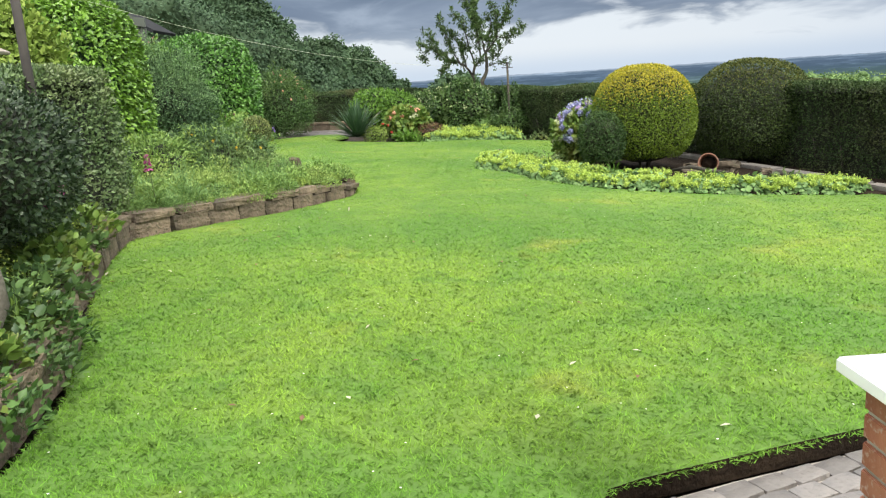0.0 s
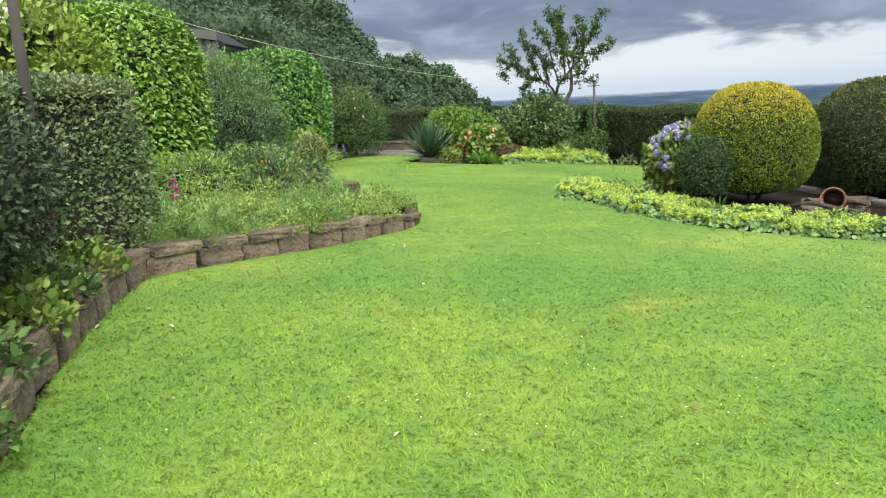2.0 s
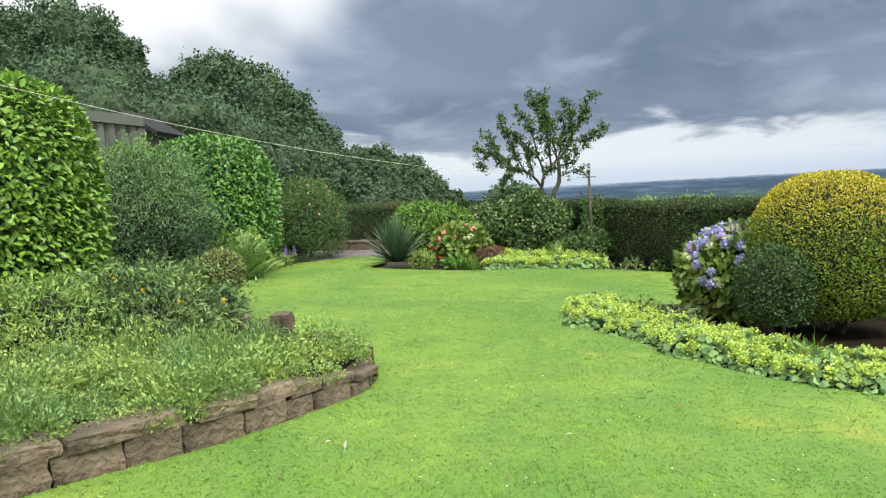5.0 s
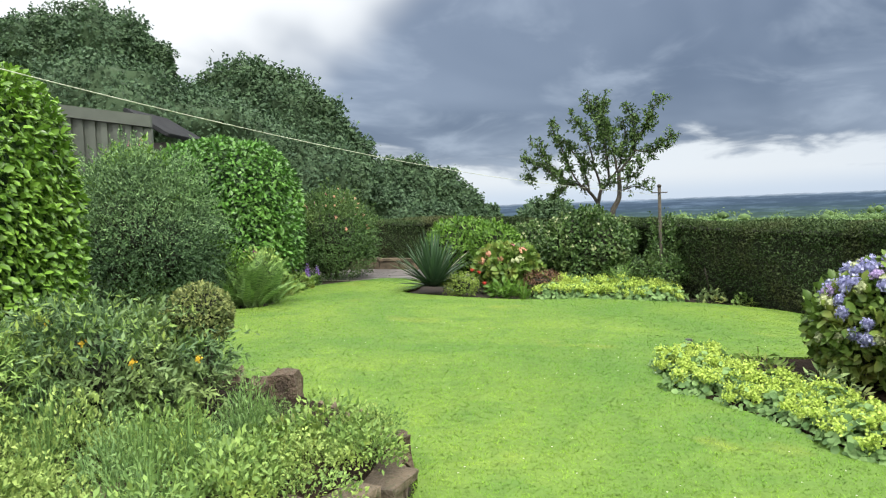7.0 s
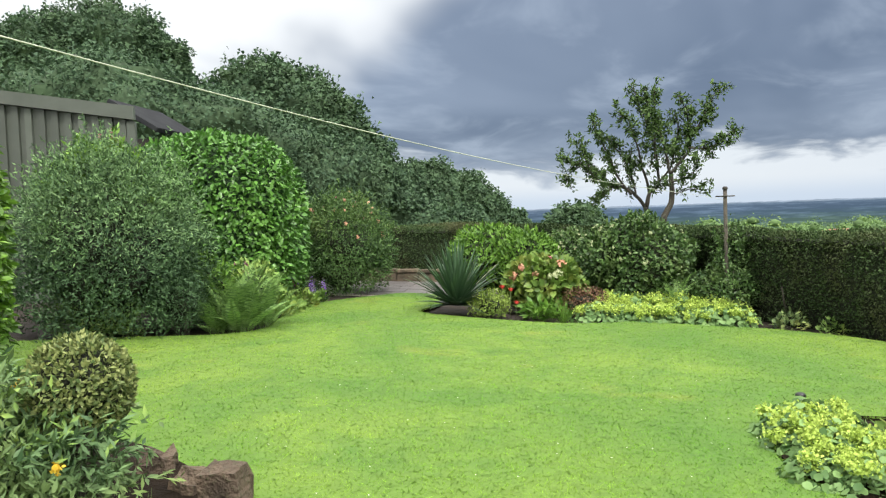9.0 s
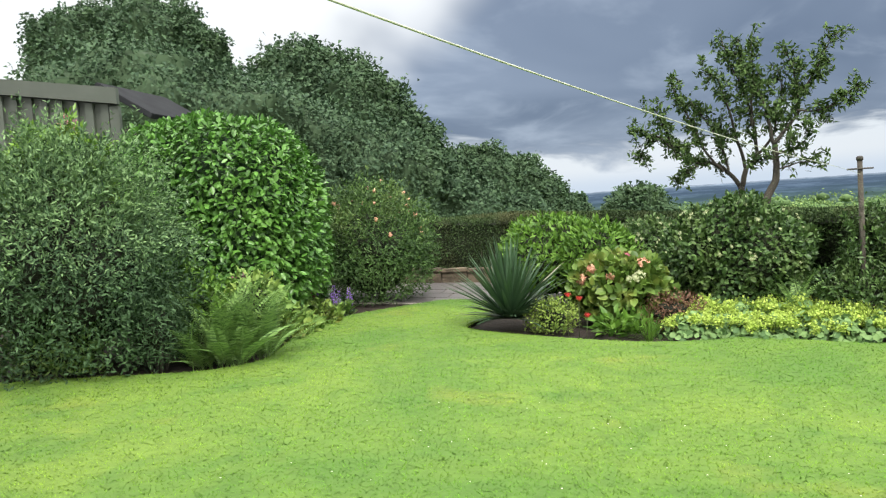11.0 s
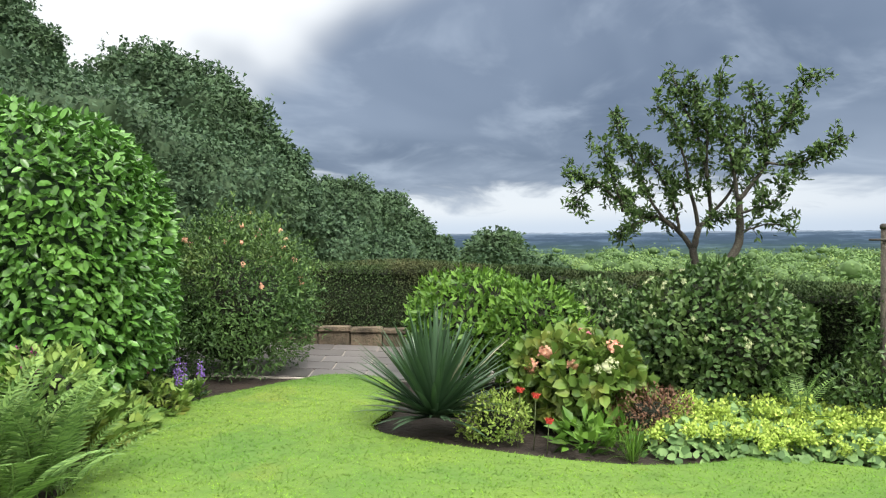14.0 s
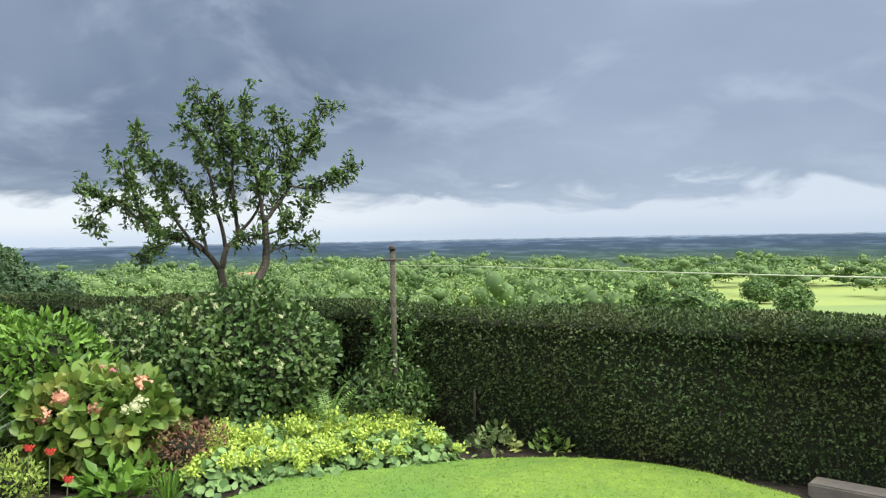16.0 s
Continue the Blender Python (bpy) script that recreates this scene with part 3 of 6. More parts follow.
def grass():
    """Short mown blades in small tufts, thinning with the distance from the line walked."""
    rng = np.random.default_rng(11)
    n = 2600000
    p = np.stack([rng.uniform(-6, 6.7, n), rng.uniform(-5.9, 14.5, n), np.zeros(n)], 1)
    off = np.maximum(np.abs(p[:, 0] - 0.4) - 0.4, 0) + np.maximum(p[:, 1] - 4.5, 0) * 0.55
    share = np.clip(1.12 - off / 4.2, 0.5, 1.0) * np.clip(0.75 - p[:, 1] * 0.06, 0.62, 1.0)
    tuft = 0.6 * patchy(p[:, 0], p[:, 1], 0.028, 1) + 0.4 * patchy(p[:, 0], p[:, 1], 0.09, 2)
    keep = rng.random(n) < share
    p, share, tuft = p[keep], share[keep], tuft[keep]
    keep = inside(p, lawn_line)
    p, share, tuft = p[keep], share[keep], tuft[keep]
    n = len(p)
    p[:, 2] = 0.05 - 0.045 * p[:, 0] - 0.004
    H = (0.013 + 0.007 * np.clip((1.5 - p[:, 1]) / 4, 0, 1)) * rng.uniform(0.5, 1.2, n) * (0.6 + 0.8 * tuft)
    # neighbours lie the same way, as the mower and feet left them, their flat sides up
    lie = 6.2832 * 2 * patchy(p[:, 0], p[:, 1], 0.05, 3) + rng.normal(size=n) * 0.9
    lean = np.stack([np.cos(lie), np.sin(lie)], 1) * (H * rng.uniform(0.6, 2.8, n))[:, None]
    a = lie + 1.5708 + rng.normal(size=n) * 0.35
    w = rng.uniform(0.0024, 0.0044, n) * share ** -0.5
    s = np.stack([np.cos(a) * w, np.sin(a) * w, np.zeros(n)], 1)
    tip = p + np.stack([lean[:, 0], lean[:, 1], H], 1)
    out = [(np.stack([p - s, p + s, tip], 1).reshape(-1, 3), np.arange(3 * n).reshape(-1, 3))]
    # a ragged overhanging fringe along the edge
    q = smooth_line(LAWN, 0.0016, True)
    q = q + rng.normal(size=q.shape) * 0.016
    n = len(q)
    p = np.stack([q[:, 0], q[:, 1], 0.05 - 0.045 * q[:, 0] - 0.01], 1)
    a = rng.uniform(0, 6.2832, n)
    s = np.stack([np.cos(a), np.sin(a), 0 * a], 1) * 0.0032
    tip = p + np.concatenate([rng.normal(size=(n, 2)) * 0.020, rng.uniform(-0.012, 0.022, (n, 1))], 1)
    out.append((np.stack([p - s, p + s, tip], 1).reshape(-1, 3), np.arange(3 * n).reshape(-1, 3)))
    v, t = merge(*out)
    tagged(part("grass", tri_mesh("grass", v, t, M_BLADE), M_BLADE), "short mown bright green grass blades", "grass", "", "stuff")


grass()


def clipped_hedge(name, label, line, thick, height_of, count, leaf, mat, seed, wobble=0.05, both=False, cap=False):
    """A clipped hedge along a line: leaves over front, top and back, on a dark core painted as inner shade. The line is
    the hedge's middle.
    """
    rng = np.random.default_rng(seed)
    P = smooth_line(line, 0.25)
    tan = unit(np.gradient(P, axis=0))
    nor = np.stack([tan[:, 1], -tan[:, 0]], 1)
    seg = np.concatenate([[0], np.cumsum(np.linalg.norm(np.diff(P, axis=0), axis=1))])
    root = thing(name, label, "hedge")

    def surface(s, w):
        """w from 0 (front foot) through 1 (front top) and 2 (back top) to 3."""
        i = np.clip(np.searchsorted(seg, s) - 1, 0, len(seg) - 2)
        f = ((s - seg[i]) / (seg[i + 1] - seg[i]))[:, None]
        c = P[i] * (1 - f) + P[i + 1] * f
        nn = unit(nor[i] * (1 - f) + nor[i + 1] * f)
        zb = np.array([lawn_z(x) - 0.06 for x in c[:, 0]])
        zt = np.array([height_of(x, y) for x, y in c])
        bul = wobble * (np.sin(s * 1.3 + 4 * w) + np.sin(s * 2.9 + 1.7 * w + 2) * 0.6)
        lat = np.where(w < 1, thick / 2, np.where(w < 2, thick / 2 - (w - 1) * thick, -thick / 2))
        hz = np.where(w < 1, w, np.where(w < 2, 1.0, 3 - w))
        edge = np.minimum(np.abs(w - 1), np.abs(w - 2))
        rnd = np.clip(1 - edge / 0.16, 0, 1) ** 2 * 0.09
        lat = lat * (1 - rnd * 0.9) + np.sign(lat) * (bul - 0.10 * np.clip(0.25 - hz, 0, 1) * 2)
        z = zb + (zt - zb) * hz - rnd * 0.55 + np.where((w >= 1) & (w < 2), bul * 0.5, 0)
        pos = np.concatenate([c + nn * lat[:, None], z[:, None]], 1)
        out = np.where((w < 1)[:, None], np.concatenate([nn, 0 * z[:, None] + 0.15], 1),
                       np.where((w < 2)[:, None], np.array([0, 0, 1.0]), np.concatenate([-nn, 0 * z[:, None]], 1)))
        return pos, unit(out)

    s = rng.uniform(0, seg[-1], count)
    w = rng.uniform(0, 2.95 if both else 2.2, count)
    w = np.where(w < 1, w ** 0.85, w)
    p, o = surface(s, w)
    p = p - o * (rng.random(count) ** 1.8 * 0.10)[:, None]
    way = o * 0.6 + rng.normal(size=p.shape) * 0.6 + np.array([0, 0, 0.15])
    face = o + rng.normal(size=p.shape) * 0.5 + np.array([0, 0, 0.3])
    L = leaf * rng.uniform(0.6, 1.35, count)
    v, t = leaves(p, way, face, L, L * 0.55)
    part("foliage", tri_mesh("foliage", v, t, mat), mat, root)
    ss = np.arange(0.03, seg[-1] - 0.02, 0.3)
    ws = np.array([0, 0.3, 0.6, 0.9, 1.0, 1.12, 1.5, 1.88, 2.0, 2.1, 2.5, 3.0])
    grid = []
    for ww in ws:
        q, oo = surface(ss, np.full(len(ss), ww))
        grid.append(q - oo * 0.085)
    n, k = len(ss), len(ws)
    V = np.concatenate(grid)
    F = [(j * n + i, j * n + i + 1, (j + 1) * n + i + 1, (j + 1) * n + i) for j in range(k - 1) for i in range(n - 1)]
    F += [tuple(j * n for j in range(k)), tuple(j * n + n - 1 for j in range(k))]
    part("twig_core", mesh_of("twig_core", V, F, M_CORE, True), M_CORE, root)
    for d in np.arange(0.3, seg[-1], 0.55):
        q, oo = surface(np.array([d]), np.array([0.02]))
        q = q[0] - oo[0] * 0.12
        tip = q + np.array([rng.normal() * 0.1, rng.normal() * 0.1, 0.55])
        part("stem", tube([q - [0, 0, 0.05], (q + tip) / 2 + rng.normal(size=3) * 0.02, tip], [0.018, 0.014, 0.008], M_BARK, 5), M_BARK, root)
    return root


# the long boundary hedge, front face towards the lawn
HEDGE = [(-6.5, 17.9), (-4.0, 17.75), (-1.6, 17.65), (0.1, 17.0), (1.6, 15.5), (3.1, 13.4), (4.3, 11.5), (5.25, 9.7), (6.0, 7.9), (6.8, 5.6), (7.35, 3.2), (7.6, 0.6), (7.7, -1.6)]
clipped_hedge("boundary_hedge", "clipped dark green boundary hedge with reddish tints", HEDGE, 0.8,
              lambda x, y: 1.20 - 0.024 * x, 195000, 0.034, L_HEDGE, 5)

# ---------- shrubs of the west side ----------
clipped_hedge("clipped_front_hedge", "clipped grey-green evergreen hedge behind the stone wall", [(-2.9, -5.6), (-2.8, -3.0), (-2.76, -1.0), (-2.72, 1.15)], 0.95,
              lambda x, y: 1.77, 48000, 0.042, L_HOLLY, 21, 0.07, True)
shrub("hedge_end", "rounded clipped end of a grey-green hedge", (-2.72, 0.95, 0.90), (0.50, 0.42, 0.88), 7500, 0.042, 0.55, L_HOLLY, 3.0, 0.05, seed=22, stems=2, category="hedge")
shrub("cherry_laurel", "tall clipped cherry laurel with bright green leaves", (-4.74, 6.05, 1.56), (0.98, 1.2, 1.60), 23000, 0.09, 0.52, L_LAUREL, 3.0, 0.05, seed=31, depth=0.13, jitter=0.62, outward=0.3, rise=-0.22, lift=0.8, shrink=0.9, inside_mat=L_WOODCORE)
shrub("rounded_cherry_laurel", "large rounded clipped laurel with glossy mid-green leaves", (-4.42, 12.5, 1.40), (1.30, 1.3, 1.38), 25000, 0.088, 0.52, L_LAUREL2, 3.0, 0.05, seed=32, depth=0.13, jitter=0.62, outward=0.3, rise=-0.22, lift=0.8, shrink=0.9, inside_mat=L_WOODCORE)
# leaves above the middle take the painted lit tone, those below the shaded one
shrub("grey_leaved_shrub", "loose tall shrub with small grey-green leaves", (-4.66, 9.78, 1.17), (1.00, 1.02, 1.25), 26000, 0.055, 0.34, L_GREY, 2.1, 0.26, 2.6, seed=33, extra=(L_GREYLIT, 0.10, 0.8), depth=0.55, jitter=1.1, shoots=950, reach=1.26, shrink=0.72, lift=0.8)
shrub("arching_shrub", "arching fuchsia bush hung with small red flowers", (-3.12, 14.65, 0.85), (0.94, 0.92, 1.0), 20000, 0.055, 0.36, L_ARCH, 2.1, 0.17, 4.0, seed=34, extra=(L_FUCH, 0.3, 0.5), depth=0.45, jitter=1.1, shoots=620, reach=1.26, shrink=0.74, lift=0.8)
shrub("golden_shrub", "loose yellow-green shrub behind the clipped hedge", (-4.35, 3.0, 1.55), (0.72, 0.9, 1.15), 8000, 0.09, 0.5, L_YELLOW, 2.0, 0.25, 3.5, seed=35, depth=0.45, jitter=1.2, shoots=260, reach=1.25)
shrub("dark_evergreen_bush", "dark evergreen bush overhanging the wall bed", (-2.2, -2.0, 1.12), (0.72, 0.95, 0.52), 13000, 0.045, 0.55, L_DARKH, 2.4, 0.1, 3.0, seed=36, depth=0.2, low=-1)
shrub("tall_loose_shrub", "tall loose yellow-green shrub before the shed", (-5.05, 10.2, 1.48), (0.66, 0.48, 1.12), 8000, 0.08, 0.36, L_LAUREL, 2.1, 0.2, 4.5, seed=37, depth=0.4, jitter=1.1, shoots=260, reach=1.16, shrink=0.78)
# ---------- topiary and shrubs of the island bed ----------
shrub("golden_topiary_ball", "clipped golden yellow topiary ball", (4.32, 5.1, 0.68), (0.78, 0.78, 0.80), 42000, 0.027, 0.6, L_GOLD, 2.2, 0.02, seed=41, depth=0.06, jitter=0.9, shrink=0.92, category="topiary", extra=(L_GOLDTOP, 0.46, 0.92), lift=0.6)
shrub("olive_topiary_ball", "clipped dark olive green topiary ball", (6.3, 5.8, 0.58), (0.93, 0.93, 0.88), 32000, 0.034, 0.55, L_OLIVE, 2.3, 0.03, seed=42, depth=0.09, jitter=0.9, category="topiary", extra=(L_OLIVETOP, 0.55, 0.7), lift=0.6)
shrub("small_topiary_ball", "small clipped dark green box ball", (3.53, 4.55, 0.41), (0.35, 0.35, 0.41), 7500, 0.03, 0.55, L_BOX, 2.2, 0.08, 4.0, seed=43, depth=0.16, category="topiary", shoots=60, reach=1.08, lift=0.6)

# ---------- plant parts ----------
def ribbons(lines, widths, up=(0, 0, 1)):
    """Blades: lines (n, k, 3) with widths (n, k)."""
    n, k, _ = lines.shape
    tan = unit(np.gradient(lines, axis=1))
    side = unit(np.cross(tan, np.broadcast_to(np.array(up, float), lines.shape)))
    mid = np.cross(side, tan)
    v = np.stack([lines - side * widths[..., None] / 2 + mid * widths[..., None] * 0.2, lines, lines + side * widths[..., None] / 2 + mid * widths[..., None] * 0.2], 2).reshape(-1, 3)
    b = (np.arange(n)[:, None] * k + np.arange(k - 1)[None, :]).reshape(-1, 1) * 3
    t = np.concatenate([np.concatenate([b + [j, j + 1, j + 4], b + [j, j + 4, j + 3]], 0) for j in (0, 1)], 0)
    return v, t


def blade_tuft(n, length, width, rng, upright=0.6, droop=0.35, spread=0.05, k=6):
    a = rng.uniform(0, 6.2832, n)
    tilt = np.abs(rng.normal(size=n)) * (1 - upright) * 1.2 + 0.05
    L = length * rng.uniform(0.6, 1.1, n)
    s = np.linspace(0, 1, k)[None, :]
    rad = L[:, None] * s * np.sin(tilt)[:, None] + droop * L[:, None] * s ** 2.4 * np.sin(tilt)[:, None]
    z = L[:, None] * s * np.cos(tilt)[:, None] - droop * L[:, None] * s ** 2.6 * np.sin(tilt)[:, None]
    r0 = rng.uniform(0, spread, n)[:, None]
    lines = np.stack([np.cos(a)[:, None] * (rad + r0), np.sin(a)[:, None] * (rad + r0), z + 0 * r0], 2)
    w = width * np.array([0.7, 1.0, 0.95, 0.75, 0.45, 0.06])[None, :k] * rng.uniform(0.7, 1.1, n)[:, None]
    return ribbons(lines, w)


def petal_ball(radius, n, size, mat, seed, flat=0.75):
    rng = np.random.default_rng(seed)
    u = directions(n, rng, -0.4)
    p = u * radius * np.array([1, 1, flat])
    v, t = leaves(p, rng.normal(size=p.shape) + u * 0.2, u + rng.normal(size=p.shape) * 0.25, size, size * 0.9, 0.1)
    c = bmesh.new()
    bmesh.ops.create_icosphere(c, subdivisions=2, radius=radius * 0.9)
    cv = np.array([q.co[:] for q in c.verts]) * [1, 1, flat]
    ct = np.array([[q.index for q in f.verts] for f in c.faces])
    c.free()
    return tri_mesh("bloom", *merge((v, t), (cv, ct)), mat)


def put_blooms(root, meshes, centre, radii, n, seed, name="bloom", lo=0.0, hi=1.0, out=1.0, arc=None):
    rng = np.random.default_rng(seed)
    k = 0
    while k < n:
        u = unit(rng.normal(size=3))
        if not lo < u[2] < hi or (arc and not arc(u)):
            continue
        p = np.array(centre) + u * np.array(radii) * out * rng.uniform(0.96, 1.06) - np.array(root.location)
        ob = new(name, meshes[rng.integers(len(meshes))])
        ob.parent = root
        ob.matrix_basis = Matrix.LocRotScale(Vector(p), Vector(u).to_track_quat("Z", "Y"), Vector([rng.uniform(0.75, 1.2)] * 3))
        k += 1


def fern(name, label, at, n, length, seed, group=""):
    """Fronds with pairs of narrow leaflets on arching ribs."""
    rng = np.random.default_rng(seed)
    root = thing(name, label, "fern", group)
    root.location = at
    for i in range(n):
        a = 6.2832 * i / n + rng.normal() * 0.25
        til = rng.uniform(0.0, 0.95)
        L, foot = length * rng.uniform(0.7, 1.1) * (1 - 0.3 * til), rng.normal(size=2) * 0.07
        s = np.linspace(0, 1, 9)
        rad, z = L * (s * math.sin(til) + 0.28 * s ** 3), L * (s * math.cos(til) - 0.17 * s ** 3)
        rib = np.stack([foot[0] + math.cos(a) * rad, foot[1] + math.sin(a) * rad, z], 1)
        f = np.linspace(0.12, 0.99, 26)
        q = np.stack([np.interp(f, s, rib[:, j]) for j in range(3)], 1)
        tan = unit(np.gradient(q, axis=0))
        side = unit(np.cross(tan, [0, 0, 1.0]))
        nor = unit(np.cross(side, tan) + rng.normal(size=3) * 0.35)
        pl = 0.13 * L * np.sin(np.pi * np.clip(f * 0.92 + 0.06, 0, 1)) ** 0.8
        v1 = leaves(q, side + tan * 0.35, nor, pl, pl * 0.22)
        v2 = leaves(q, -side + tan * 0.35, nor, pl, pl * 0.22)
        w = np.full((1, 9), 0.008)
        part("frond", tri_mesh("frond", *merge(v1, v2, ribbons(rib[None], w)), L_FERN), L_FERN, root)
    return root


def flower_spike(name, label, at, height, spike, n, size, mat, seed, leaf=L_BED):
    rng = np.random.default_rng(seed)
    root = thing(name, label, "flower")
    root.location = at
    lean = rng.normal(size=2) * 0.04
    part("stem", tube([(0, 0, -0.03), (lean[0] * 0.4, lean[1] * 0.4, height * 0.5), (lean[0], lean[1], height)], [0.006, 0.005, 0.003], M_STEM, 5), M_STEM, root)
    f = rng.uniform(0, 1, n)
    a = rng.uniform(0, 6.2832, n)
    o = np.stack([np.cos(a), np.sin(a), -0.35 + 0 * a], 1)
    z = height - spike * f
    p = np.stack([lean[0] * z / height, lean[1] * z / height, z], 1) + o * 0.008
    v, t = leaves(p, o, np.cross(o, rng.normal(size=o.shape)), size * (0.5 + 0.6 * f), size * 0.55, 0.3)
    part("flower", tri_mesh("flower", v, t, mat), mat, root)
    m = 26
    a = rng.uniform(0, 6.2832, m)
    p = np.stack([0.01 * np.cos(a), 0.01 * np.sin(a), rng.uniform(0, height - spike, m) * 0.8], 1)
    v, t = leaves(p, np.stack([np.cos(a), np.sin(a), 0.6 + 0 * a], 1), np.array([[0, 0, 1.0]]) + 0 * p, 0.13, 0.045)
    part("leaf_rosette", tri_mesh("leaf_rosette", v, t, leaf), leaf, root)
    return root


def tufty(name, label, at, radius, height, n, leaf, width, mat, seed, category="plant", group="", blades_=0):
    """A low herbaceous clump: many leaves on hidden stalks, some rising."""
    rng = np.random.default_rng(seed)
    root = thing(name, label, category, group)
    root.location = at
    a, r = rng.uniform(0, 6.2832, n), np.sqrt(rng.random(n))
    z = height * (1 - r ** 2 * 0.7) * rng.uniform(0.15, 1.05, n)
    p = np.stack([np.cos(a) * r * radius, np.sin(a) * r * radius, z], 1)
    o = np.stack([np.cos(a), np.sin(a), 0.7 + 0 * a], 1)
    L = leaf * rng.uniform(0.6, 1.3, n)
    sets = [leaves(p, o + rng.normal(size=p.shape) * 0.7, np.array([[0, 0, 1.0]]) + rng.normal(size=p.shape) * 0.45, L, L * width)]
    if blades_:
        sets.append(blade_tuft(blades_, height * 1.15, 0.006, rng, 0.6, 0.3, radius * 0.5))
    part("foliage", tri_mesh("foliage", *merge(*sets), mat), mat, root)
    return root


# ---------- paved corner and low wall at the far end ----------
def far_z(x):
    return 0.05 - 0.045 * x - 0.035


rng = np.random.default_rng(3)
pave = tagged(filled("pavement", [(-6.0, 14.2), (-1.1, 14.3), (0.4, 14.4), (0.6, 16.7), (-6.0, 17.0)], lambda x: far_z(x) - 0.012, M_MORTAR, 0.06), "grey wet stone flag paving", "pavement", "", "structure")
for i in range(9):
    for j in range(5):
        x, y = -5.9 + 0.62 * i + (0.2 if j % 2 else 0), 14.33 + 0.48 * j
        if x > 0.2:
            continue
        bm = box_bm(x, y, -0.03, x + 0.605, y + 0.465, 0.0, 0.006)
        for v in bm.verts:
            v.co.z += far_z(v.co.x) + 0.001 * ((i * 7 + j * 3) % 5)
        part("flagstone", bm, M_FLAG, pave)
low_wall = tagged(thing("garden_wall", "low buff stone block wall with a coping", "wall"), kind="structure")
for i in range(12):
    x = -5.2 + i * 0.46
    part("block", box_bm(x, 16.75, far_z(x) - 0.03, x + 0.445, 16.95, far_z(x) + 0.17, 0.012), M_STONE, low_wall)
    part("coping_stone", box_bm(x, 16.72, far_z(x) + 0.172, x + 0.455, 16.98, far_z(x) + 0.235, 0.012), M_STONE, low_wall)

# ---------- raised bed and its wall of worn stones ----------
WALL = smooth_line([(-0.80, -5.6), (-0.90, -4.25), (-1.14, -3.0), (-1.52, -1.9), (-1.86, -0.7), (-2.03, 0.22), (-1.92, 0.52), (-1.35, 1.2), (-0.87, 1.72), (-0.44, 2.37), (-0.13, 2.98), (-0.15, 3.35)], 0.05)
way_ = unit(np.gradient(WALL, axis=0))
BACK = WALL + np.stack([-way_[:, 1], way_[:, 0]], 1) * 0.16
BED = [tuple(q) for q in BACK[::6]] + [(-0.3, 3.75), (-0.7, 4.15), (-1.25, 4.7), (-1.8, 5.15), (-3.2, 5.8), (-6, 6.2), (-6, -6.5), (-0.9, -6.5)]
tagged(filled("raised_bed_soil", BED, lambda x: lawn_z(x) + 0.17, M_SOIL, 0.25), "dark damp soil of a raised planting bed", "soil", "", "structure")
stone_wall = tagged(thing("stone_wall", "low dry wall of worn brown sandstone blocks", "wall"), kind="structure")
seglen = np.concatenate([[0], np.cumsum(np.linalg.norm(np.diff(WALL, axis=0), axis=1))])
d, k = 0.0, 0
while d < seglen[-1] - 0.15:
    for course in (0, 1):
        ln = rng.uniform(0.30, 0.52) * (0.85 if d > 7.2 else 1)
        c = np.array([np.interp(d + ln / 2 + 0.09 * course, seglen, WALL[:, j]) for j in range(2)])
        c2 = np.array([np.interp(min(d + ln, seglen[-1]), seglen, WALL[:, j]) for j in range(2)])
        c1 = np.array([np.interp(d, seglen, WALL[:, j]) for j in range(2)])
        ang = math.degrees(math.atan2(*(c2 - c1)[::-1]))
        taper = 1.0 if d < 8.0 else max(0.55, 1 - (d - 8.0) * 0.35)
        hgt = (0.18 if course == 0 else 0.085) * taper * rng.uniform(0.93, 1.08)
        nrm = np.array([-(c2 - c1)[1], (c2 - c1)[0]]) / max(np.linalg.norm(c2 - c1), 1e-6)
        cc = c + nrm * (0.115 + 0.01 * course + rng.normal() * 0.01)
        st = part("stone", rough_stone(ln * 0.985, 0.25 + 0.02 * course, hgt, 100 + k, 0.10, 0.022), M_STONE, stone_wall)
        st.matrix_basis = pose(cc[0], cc[1], lawn_z(c[0]) - 0.03 + (0.0 if course == 0 else 0.176 * taper), rng.normal() * 1.0, rng.normal() * 1.0, ang + rng.normal() * 1.5)
        k += 1
        if course == 0:
            step = ln
    d += step
for x, y, z, lx, ly, lz, rz, sd in ((-0.22, 3.62, 0.0, 0.20, 0.34, 0.34, 20, 1), (-0.52, 4.02, 0.1, 0.22, 0.2, 0.22, 40, 2), (-0.80, 4.25, 0.12, 0.34, 0.22, 0.18, 60, 3), (-1.08, 4.45, 0.12, 0.26, 0.2, 0.40, 10, 4),
                                  (-1.35, 4.62, 0.12, 0.2, 0.2, 0.30, 70, 5), (-1.62, 4.85, 0.12, 0.26, 0.2, 0.34, 30, 6), (-1.45, 2.6, 0.22, 0.3, 0.22, 0.14, 15, 7)):
    rk = tagged(part("rock", rough_stone(lx * 0.75, ly * 0.75, lz * 0.85, 300 + sd, 0.22, 0.10), M_ROCK), "rough brown upright edging stone of the bed", "rock", "edging stones")
    rk.matrix_basis = pose(x, y, z - 0.03, 6, -5, rz)

